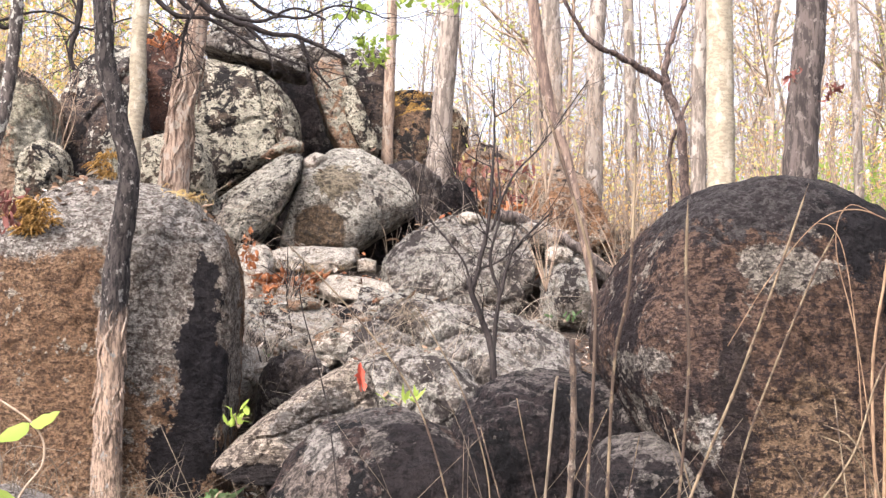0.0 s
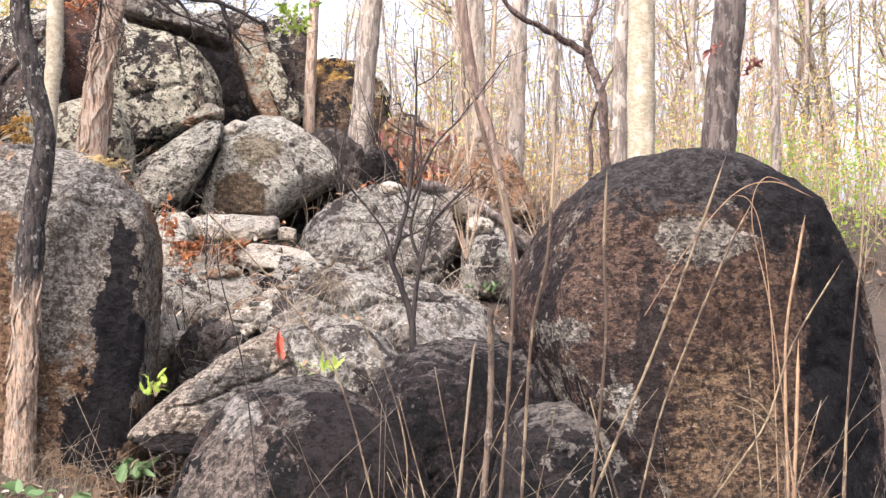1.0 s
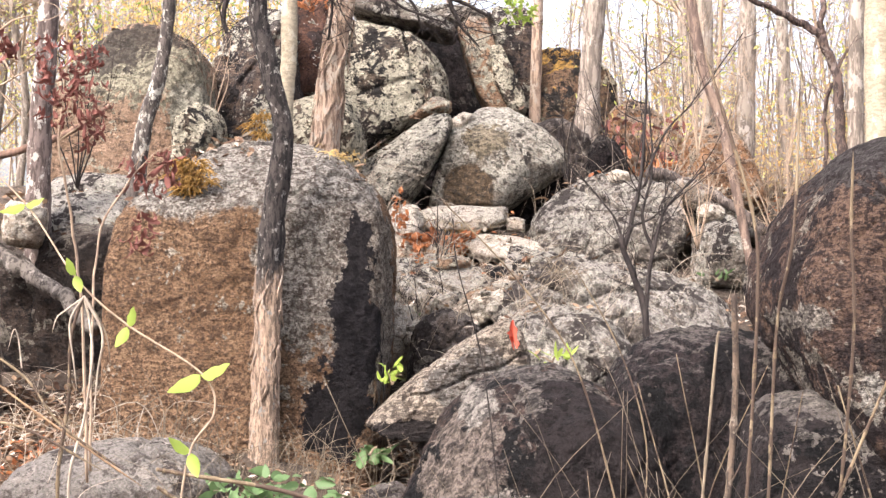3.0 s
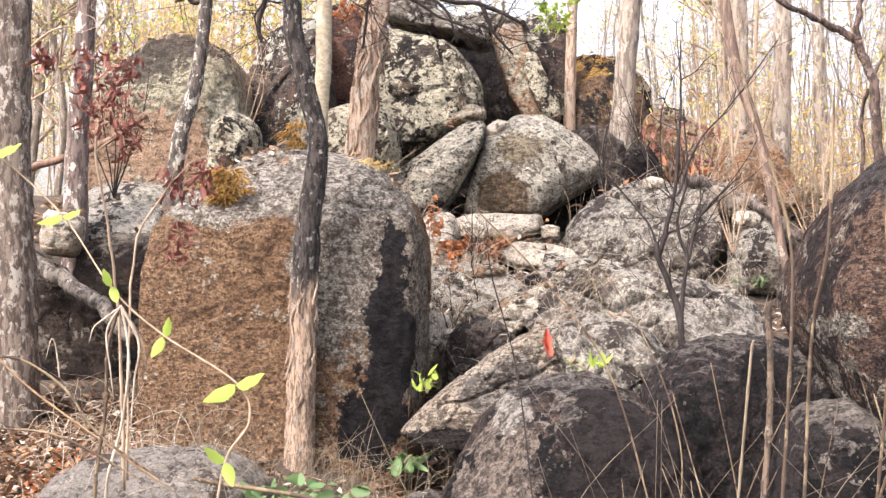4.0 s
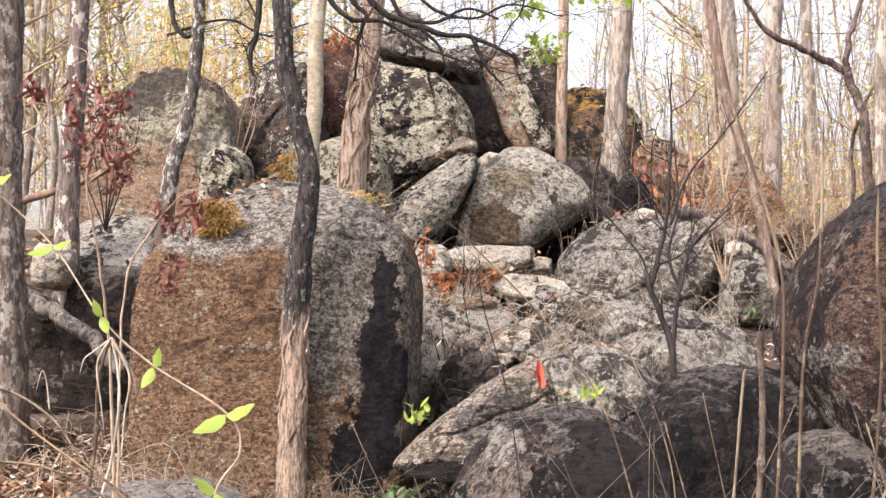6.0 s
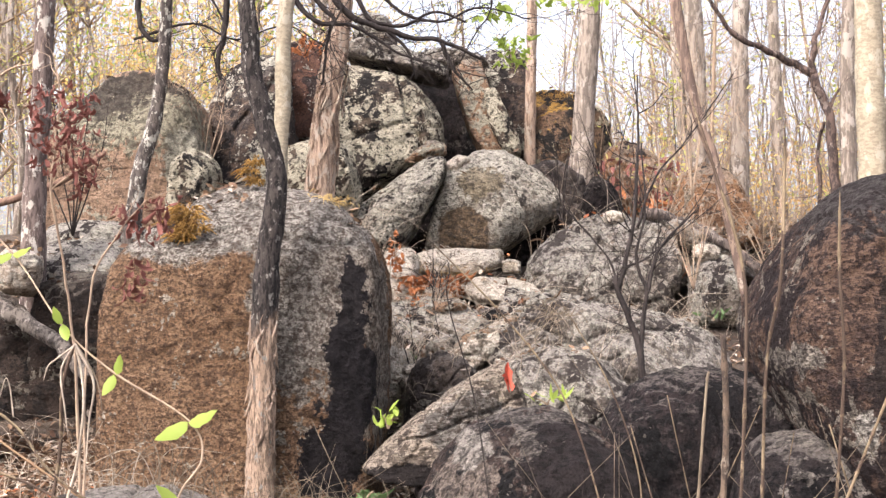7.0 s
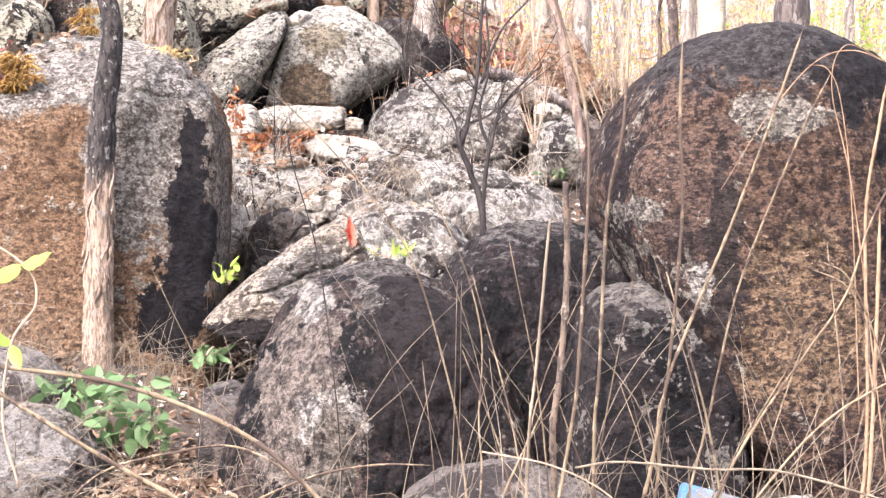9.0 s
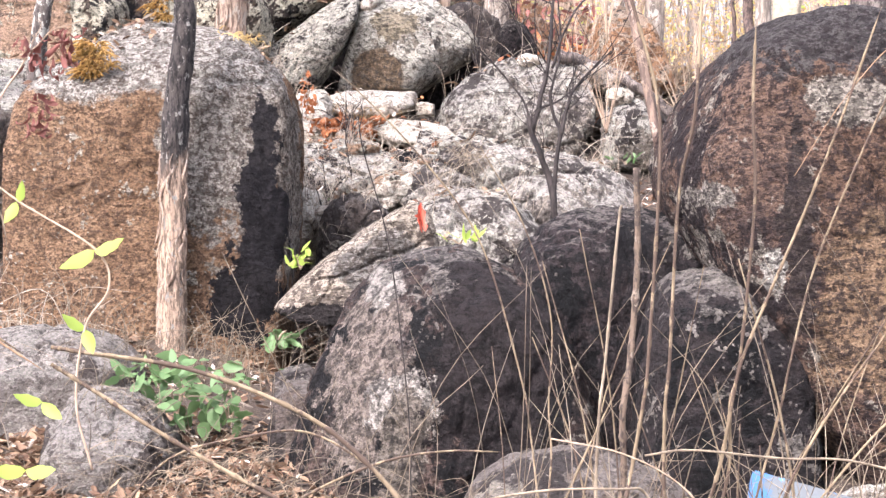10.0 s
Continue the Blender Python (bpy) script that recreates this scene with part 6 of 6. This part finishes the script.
def grass(name, label, spots, count, height, lean, radius, mat, seed, bend=0.3, on_stone=False):
    """Dry blades rising from the ground around given spots, each a thin tapering stalk."""
    r = random.Random(seed)
    h = Heap()
    for _ in range(count):
        cx, cy, sx, sy = r.choice(spots)
        x, y = r.gauss(cx, sx), r.gauss(cy, sy)
        z = settle(x, y)[0] - 0.03
        if z > ground_z(x, y) + 0.3 and not on_stone:
            continue
        l = height * r.uniform(.35, 1.1)
        a = r.uniform(0, 2 * math.pi)
        w = np.array((math.cos(a) * r.uniform(0, lean) + lean * 0.25, math.sin(a) * lean * 0.5, 1.0))
        w /= np.linalg.norm(w)
        o = np.array((x, y, z))
        m = o + w * l * .55
        e = m + (w + np.array((math.cos(a) * bend, math.sin(a) * bend * .6, -bend * r.uniform(0, 1.6)))) * l * .45
        line = smooth_line([o, m, e], 5)
        rr = radius * r.uniform(.5, 1.3)
        h.add(*tube(line, np.linspace(rr, rr * .35, len(line)), 4))
    tagged(mesh_object(name, h.v, h.f, mat), label, "grass", kind="stuff")


grass("dry_grass", "tall thin dry grass stalks before dark boulders", [(0.9, 4.3, .55, .5), (1.5, 4.2, .5, .5), (0.3, 4.6, .5, .5)], 95, 1.3, 0.55, 0.0022, straw, 41)
grass("dry_grass", "stout dry canes before dark boulders", [(0.9, 4.3, .5, .4), (1.5, 4.3, .4, .4)], 34, 1.4, 0.5, 0.0045, cane, 40, 0.14)
grass("dry_grass", "leaning thin dry grass stalks before dark boulders", [(0.8, 4.0, .5, .4), (1.3, 4.0, .5, .5), (1.5, 4.2, .4, .4), (0.2, 4.1, .5, .4)], 150, 1.1, 1.2, 0.0019, straw, 42)
grass("dry_grass", "dry straw tufts at the foot of a boulder", [(-1.0, 7.7, .18, .15), (-0.75, 7.6, .2, .15), (-1.5, 7.6, .3, .2)], 170, 0.5, 0.6, 0.0024, straw, 43, 0.6)
grass("dry_grass", "dry straw scattered over leaf litter", [(-1.0, 5.2, .6, .5), (-1.9, 7.0, .5, .6), (-0.5, 5.0, .5, .4), (-1.1, 6.2, .4, .3), (-0.6, 5.9, .4, .3)], 560, 0.5, 2.0, 0.002, straw, 44, 0.7)
grass("dry_grass", "drooping bleached straw beside a boulder", [(-2.3, 8.4, .35, .4), (-2.7, 8.8, .3, .4), (-1.95, 8.0, .2, .3), (-2.1, 7.2, .3, .3)], 170, 0.5, 1.0, 0.003, straw_pale, 47, 1.0)
grass("dry_grass", "dry stalks growing between grey boulders", [(0.4, 9.6, .5, .3), (-0.3, 11.2, .4, .4), (0.9, 8.6, .4, .2), (1.7, 11.5, .4, .4)], 110, 0.5, 0.9, 0.0018, straw_pale, 45, 0.5, True)
grass("dry_grass", "straw-coloured grass on the upper slope", [(2.2, 14, 1.2, .8), (3.6, 14, 1.2, 1.0), (1.6, 13.2, .6, .5), (5, 13, 1, 1.2)], 600, 0.6, 0.7, 0.004, straw, 46, 0.5)
grass("dry_grass", "dead straw choking a stony gully", [(-0.45, 9.6, .2, .3), (-0.3, 10.4, .3, .3), (-0.2, 11.4, .3, .3)], 190, 0.45, 1.0, 0.0022, straw_pale, 49, 0.7, True)
grass("dry_twigs", "pale fallen twigs strewn among grey boulders", [(-0.1, 9.8, .4, .3), (0.0, 11.3, .5, .6), (0.9, 9.2, .5, .3), (1.4, 11.2, .5, .5), (1.3, 13.2, .6, .4)], 250, 0.75, 1.8, 0.0022, straw_pale, 48, 0.5, True)


def litter(name, label, areas, count, mat, seed, size=0.09):
    """Dead leaves strewn over the ground and on what is level enough of the stones."""
    r = random.Random(seed)
    h = Heap()
    for _ in range(count):
        x0, x1, y0, y1 = r.choice(areas)
        x, y = r.uniform(x0, x1), r.uniform(y0, y1)
        z, up = settle(x, y)
        if up.z < 0.75 or (z > ground_z(x, y) + 0.1 and r.random() < (0.85 if y > 8.5 else 1.0)):
            continue
        a = r.uniform(0, 2 * math.pi)
        h.leaf((x, y, z + r.uniform(.005, .03)), (math.cos(a), math.sin(a), r.gauss(.1, .3)), (-math.sin(a), math.cos(a), r.gauss(0, .4)), size * r.uniform(.5, 1.2), size * r.uniform(.25, .5), r.uniform(0, .3), r.uniform(-.4, .5))
    tagged(mesh_object(name, h.v, h.f, mat, smooth=False), label, "leaf litter", kind="stuff")


litter("leaf_litter", "dry brown leaves covering the forest floor", [(-4, -1.2, 6, 11), (-2.5, 1, 4.2, 8), (-0.8, 0.6, 8, 12), (-1, 2.5, 8.5, 13.5)], 11000, litter_mat, 51, 0.075)
litter("leaf_litter", "pale bleached leaves covering the forest floor", [(-4, -1.2, 6, 11), (-2.5, 1, 4.2, 8), (-1, 2.5, 8.5, 13.5)], 2200, litter_pale, 54, 0.07)
litter("leaf_litter", "crisp brown leaves heaped beside a boulder", [(-3.3, -1.3, 5.8, 9.2)], 6500, litter_mat, 55, 0.085)
litter("leaf_litter", "bleached leaves heaped beside a boulder", [(-3.3, -1.3, 5.8, 9.2)], 1300, litter_pale, 56, 0.075)
litter("leaf_litter", "tan dead leaves lodged in a stony gully", [(-0.75, 0.3, 8.8, 12.2)], 900, litter_pale, 58, 0.07)
litter("leaf_litter", "dark brown leaves under dry stalks", [(-1.7, 0.1, 4.6, 6.8)], 2600, litter_mat, 59, 0.08)
litter("leaf_litter", "dry brown leaves on the upper slope", [(0, 6, 12.5, 17), (-5, 0, 12, 17)], 4000, litter_mat, 52, 0.13)
litter("leaf_litter", "dry brown leaves in the open before the boulders", [(-4, 3.5, 0.5, 5.5)], 5000, litter_mat, 57, 0.08)
litter("leaf_litter", "reddish dead leaves scattered on the litter", [(-2.9, -1.7, 6.8, 8.6), (-2.6, -1.8, 7.4, 8.4), (1, 3, 12.5, 15), (-0.6, 0.6, 10, 13)], 1100, leaf_orange, 53, 0.075)


def tuft(name, label, place, spread, count, length, mat, seed):
    """A shaggy tuft of dry moss or straw hanging over a stone's edge."""
    r = random.Random(seed)
    h = Heap()
    for _ in range(count):
        o = np.array([r.gauss(0, .5) * q for q in spread])
        w = np.array((r.gauss(0, .8), r.gauss(-.4, .6), r.gauss(-.1, .5)))
        w = w / np.linalg.norm(w) * length * r.uniform(.4, 1.2)
        line = smooth_line([o, o + w * .6 + np.array((0, 0, length * .06)), o + w + np.array((0, 0, -length * .35))], 4)
        h.add(*tube(line, np.linspace(.0032, .001, len(line)), 4))
    ob = mesh_object(name, h.v, h.f, mat)
    ob.location = place
    tagged(ob, label, "moss", kind="stuff")


def shelf_tuft(label, place, wide, layers, seed, mat):
    """Dry golden growth that hangs over a stone's edge in flat overlapping layers of coarse strands."""
    r = random.Random(seed)
    h = Heap()
    for k in range(layers):
        t = k / (layers - 1)
        w = wide * (0.55 + 0.6 * math.sin(math.pi * (0.2 + 0.65 * t)))
        shift = wide * r.uniform(-0.2, 0.2)
        for _ in range(70):
            a = r.uniform(-1, 1)
            o = np.array((shift + a * w * 0.32, r.uniform(0, 0.05), (0.5 - t) * wide * 0.8 + r.gauss(0, 0.012)))
            e = o + np.array((a * w * 0.24 + r.gauss(-0.1, 0.3) * w * 0.3, -r.uniform(0.02, 0.09), -r.uniform(0.0, 0.035)))
            line = smooth_line([o, (o + e) / 2 + np.array((0, 0, 0.012)), e], 4)
            h.add(*tube(line, np.linspace(0.0045, 0.0012, len(line)), 4))
    ob = mesh_object("moss_tuft", h.v, h.f, mat)
    ob.location = place
    tagged(ob, label, "moss", kind="stuff")


shelf_tuft("golden dry moss hanging in layers over a boulder top", (-1.617, 8.3, 2.213), 0.21, 7, 61, moss_straw)
shelf_tuft("tan dry moss in layers on a boulder top", (-1.304, 8.75, 2.562), 0.14, 3, 62, moss_straw)
tuft("moss_tuft", "golden dry moss along a boulder edge", (-0.850, 8.750, 2.372), (0.15, 0.12, 0.04), 110, 0.055, leaf_straw, 63)
tuft("moss_tuft", "golden moss on top of a high boulder", (0.988, 15.700, 4.192), (0.24, 0.15, 0.03), 120, 0.05, moss_straw, 64)
tuft("moss_tuft", "golden dry moss on a pale slab", (-0.190, 12.500, 2.146), (0.3, 0.06, 0.04), 120, 0.08, moss_straw, 65)
tuft("moss_tuft", "bleached dry straw clump between boulders", (0.564, 9.600, 1.690), (0.1, 0.1, 0.04), 45, 0.22, straw, 66)

# ---- background woods ----
def sapling_mesh(seed, tall, radius):
    """A thin forest tree: its trunk, and all its twigs."""
    r = random.Random(seed)
    pts = [(0, 0, -0.2)]
    for k in range(6):
        pts.append((pts[-1][0] + r.gauss(0, .1), pts[-1][1] + r.gauss(0, .1), (k + 1) * tall / 6))
    line = smooth_line(pts, 5)
    trunk = tube(line, np.linspace(radius, radius * .35, len(line)), 7, 0.06, r)
    tw, lf = Heap(), Heap()
    for k in range(32):
        i = r.randrange(3, len(line) - 1)
        a, l = r.uniform(0, 2 * math.pi), r.uniform(.4, 1.4)
        o = line[i]
        e = o + np.array((math.cos(a) * l, math.sin(a) * l, l * r.uniform(.3, 1.4)))
        b = smooth_line([o, (o + e) / 2 + np.array([r.gauss(0, .08) for _ in range(3)]), e], 4)
        tw.add(*tube(b, np.linspace(radius * .3, radius * .08, len(b)), 4))
        for _ in range(5):
            q = b[r.randrange(2, len(b))]
            e2 = q + np.array([r.gauss(0, .3), r.gauss(0, .3), r.gauss(.2, .25)])
            tw.add(*tube(smooth_line([q, e2], 2), [radius * .09, radius * .07, radius * .04], 3))
            for _ in range(4):
                p = q + (e2 - q) * r.random() + np.array([r.gauss(0, .07) for _ in range(3)])
                lf.leaf(p, [r.gauss(0, 1) for _ in range(3)], [r.gauss(0, 1) for _ in range(3)], r.uniform(.045, .085), r.uniform(.02, .035))
    return trunk, tw, lf


leaf_far = leaf_material("pale_backlit_leaf", (0.42, 0.45, 0.12), (0.6, 0.52, 0.2), 0.6)
leaf_amber = leaf_material("amber_dry_leaf", (0.62, 0.41, 0.13), (0.68, 0.54, 0.22), 0.65)
leaf_gold = leaf_material("golden_dry_leaf", (0.56, 0.33, 0.11), (0.66, 0.54, 0.26), 0.55)
models = []
for k, (tall, radius, bark, lm) in enumerate([(7.5, .06, bark_ash, leaf_far), (6.5, .045, bark_ash, leaf_gold), (8.5, .085, bark_ash, leaf_far), (6.0, .03, twig_tan, leaf_far), (5.0, .028, bark_ash, leaf_gold), (7.0, .06, bark_ash, leaf_far), (6.0, .018, twig_tan, leaf_far), (6.5, .022, bark_ash, leaf_gold), (5.5, .016, twig_tan, leaf_far)]):
    ob = thing("forest_tree", (0, 0, 0), "thin pale forest tree with sparse dry foliage", "tree", "background woods")
    trunk, tw, lf = sapling_mesh(70 + k, tall, radius)
    part("trunk", *trunk, bark, ob)
    tagged(part("twig_mass", tw.v, tw.f, twig_tan, ob), kind="stuff")
    tagged(part("crown", lf.v, lf.f, lm, ob, "sparse dry yellow-green leaves", False), kind="stuff")
    models.append(ob)
r = random.Random(9)
spots = []
while len(spots) < 125:
    y = r.uniform(17.5, 24) if len(spots) < 58 else r.uniform(24, 55)
    x = r.uniform(-0.42, 0.52) * y
    if not (-0.1 < x / y < 0.14 and y < 21):
        spots.append((x, y))
for k, (x, y) in enumerate(spots):
    m = pose(x, y, ground_z(x, y), r.gauss(0, 3), r.gauss(0, 3), r.uniform(0, 360))
    if k < len(models):
        models[k].matrix_world = m
    else:
        copy_thing(models[k % len(models)], m)


def brush(name, label, boxes, count, mat, leaf, seed, scale=1.0):
    """Dry undergrowth: fine stems with many small leaves, over stretches of the slope."""
    r = random.Random(seed)
    st, lf = Heap(), Heap()
    for _ in range(count):
        x0, x1, y0, y1, hi = r.choice(boxes)
        x, y = r.uniform(x0, x1), r.uniform(y0, y1)
        o = np.array((x, y, ground_z(x, y)))
        e = o + np.array((r.gauss(0, .3), r.gauss(0, .3), hi * r.uniform(.4, 1.1)))
        b = smooth_line([o, (o + e) / 2 + np.array([r.gauss(0, .08) for _ in range(3)]), e], 4)
        st.add(*tube(b, np.linspace(.006, .002, len(b)), 4))
        for _ in range(leaf):
            q = b[r.randrange(2, len(b))] + np.array([r.gauss(0, .2 * scale) for _ in range(3)])
            lf.leaf(q, [r.gauss(0, 1) for _ in range(3)], [r.gauss(0, 1) for _ in range(3)], r.uniform(.035, .085), r.uniform(.018, .036))
    tagged(mesh_object(name + "_stems", st.v, st.f, twig_tan), "thin bare stems of dry undergrowth", "undergrowth", kind="stuff")
    tagged(mesh_object(name + "_leaves", lf.v, lf.f, mat, smooth=False), label, "undergrowth", kind="stuff")


brush("yellow_brush", "golden dry undergrowth on the ridge", [(-4.3, -1.5, 15.5, 19, 2.6), (1.6, 4.5, 16, 21, 1.0), (4.5, 8.5, 15, 20, 1.2)], 300, leaf_gold, 22, 81)
brush("gold_canopy", "golden dry foliage behind the heap", [(-4.4, -2.3, 16, 19.5, 3.4), (-3.0, -0.8, 17.5, 20, 2.8)], 170, leaf_amber, 75, 84, 0.8)
brush("green_brush", "yellow-green shrubs on the right slope", [(4.3, 6.8, 13, 16, 1.1), (-4.6, -1.5, 16.5, 20, 4.0)], 150, leaf_green, 36, 82)
brush("orange_brush", "orange dry undergrowth on the right slope", [(4.2, 7.5, 14, 18, 1.5), (2.2, 4.2, 15, 18, 0.8)], 130, leaf_gold, 18, 85)
brush("bare_brush", "bare thin undergrowth on the right slope", [(1.4, 4.5, 14, 17, 1.8), (3.5, 8, 12.5, 18, 2.2)], 260, leaf_far, 6, 83)


def thicket(label, stretch, count, tall, leaf, seed):
    """Tall thin crooked saplings with forking twigs and few small leaves, over a stretch of the far slope."""
    r = random.Random(seed)
    st, lf = Heap(), Heap()
    for _ in range(count):
        y = r.uniform(stretch[2], stretch[3])
        x = r.uniform(stretch[0], stretch[1]) * y
        p = np.array((x, y, ground_z(x, y) - 0.1))
        pts, hi = [p], tall * r.uniform(0.6, 1.3)
        for _ in range(6):
            pts.append(pts[-1] + np.array((r.gauss(0, 0.1), r.gauss(0, 0.1), hi / 6)))
        line = smooth_line(pts, 4)
        r0 = r.uniform(0.007, 0.022)
        st.add(*tube(line, np.linspace(r0, 0.004, len(line)), 4))
        for _ in range(9):
            o = line[r.randrange(5, len(line))]
            w = np.array((r.gauss(0, 0.5), r.gauss(0, 0.5), r.uniform(0.15, 0.8)))
            b = smooth_line([o, o + w * 0.5 + np.array([r.gauss(0, 0.06) for _ in range(3)]), o + w], 3)
            st.add(*tube(b, np.linspace(0.0055, 0.0025, len(b)), 3))
            for _ in range(3):
                q = b[r.randrange(2, len(b))]
                e = q + np.array((r.gauss(0, 0.22), r.gauss(0, 0.22), r.gauss(0.12, 0.18)))
                st.add(*tube([q, (q + e) / 2 + np.array([r.gauss(0, 0.02) for _ in range(3)]), e], [0.0032, 0.0025, 0.0018], 3))
                if r.random() < 0.7:
                    lf.leaf(e + np.array([r.gauss(0, 0.06) for _ in range(3)]), [r.gauss(0, 1) for _ in range(3)], [r.gauss(0, 1) for _ in range(3)], r.uniform(.04, .08), r.uniform(.02, .035))
    tagged(mesh_object("thicket_stems", st.v, st.f, bark_ash), "thin pale crooked saplings on the far slope", "undergrowth", kind="stuff")
    tagged(mesh_object("thicket_leaves", lf.v, lf.f, leaf, smooth=False), label, "undergrowth", kind="stuff")


thicket("sparse yellow-green leaves on far saplings", (0.06, 0.3, 18, 26), 55, 4.5, leaf_far, 87)
thicket("sparse golden leaves on far saplings", (0.12, 0.5, 17, 30), 60, 4.0, leaf_gold, 88)


# painted board half hidden in the litter
def painted_board():
    n = Nodes("flaking_blue_and_white_paint", 0.6)
    edge = n.t.nodes.new("ShaderNodeSeparateXYZ")
    n.t.links.new(n.coord, edge.inputs[0])
    blue = n.step(n.math("ADD", edge.outputs["X"], n.math("MULTIPLY", n.noise(9, 4), 0.25)), -0.02, -0.06)
    colour = n.mix(n.step(n.noise(14, 5, 0.7), 0.6, 0.66), (0.085, 0.092, 0.097), (0.05, 0.045, 0.04))
    colour = n.mix(blue, colour, (0.035, 0.1, 0.22))
    colour = n.mix(n.step(n.noise(11, 5, 0.7, shift=3), 0.62, 0.66), colour, (0.07, 0.16, 0.33))
    mat = n.done(colour, n.noise(40, 4), 0.003)
    bm = bmesh.new()
    bmesh.ops.create_cube(bm, size=1)
    bmesh.ops.scale(bm, vec=(0.47, 0.25, 0.05), verts=bm.verts)
    bmesh.ops.bevel(bm, geom=bm.edges[:], offset=0.008, segments=2, affect="EDGES")
    me = bpy.data.meshes.new("painted_board")
    bm.to_mesh(me)
    bm.free()
    me.materials.append(mat)
    ob = new("painted_board", me)
    ob.matrix_world = pose(*(1.55, 5.200, 0.262), 46, 15, -10)
    tagged(ob, "flaking blue and white painted board lying in grass", "board")


painted_board()
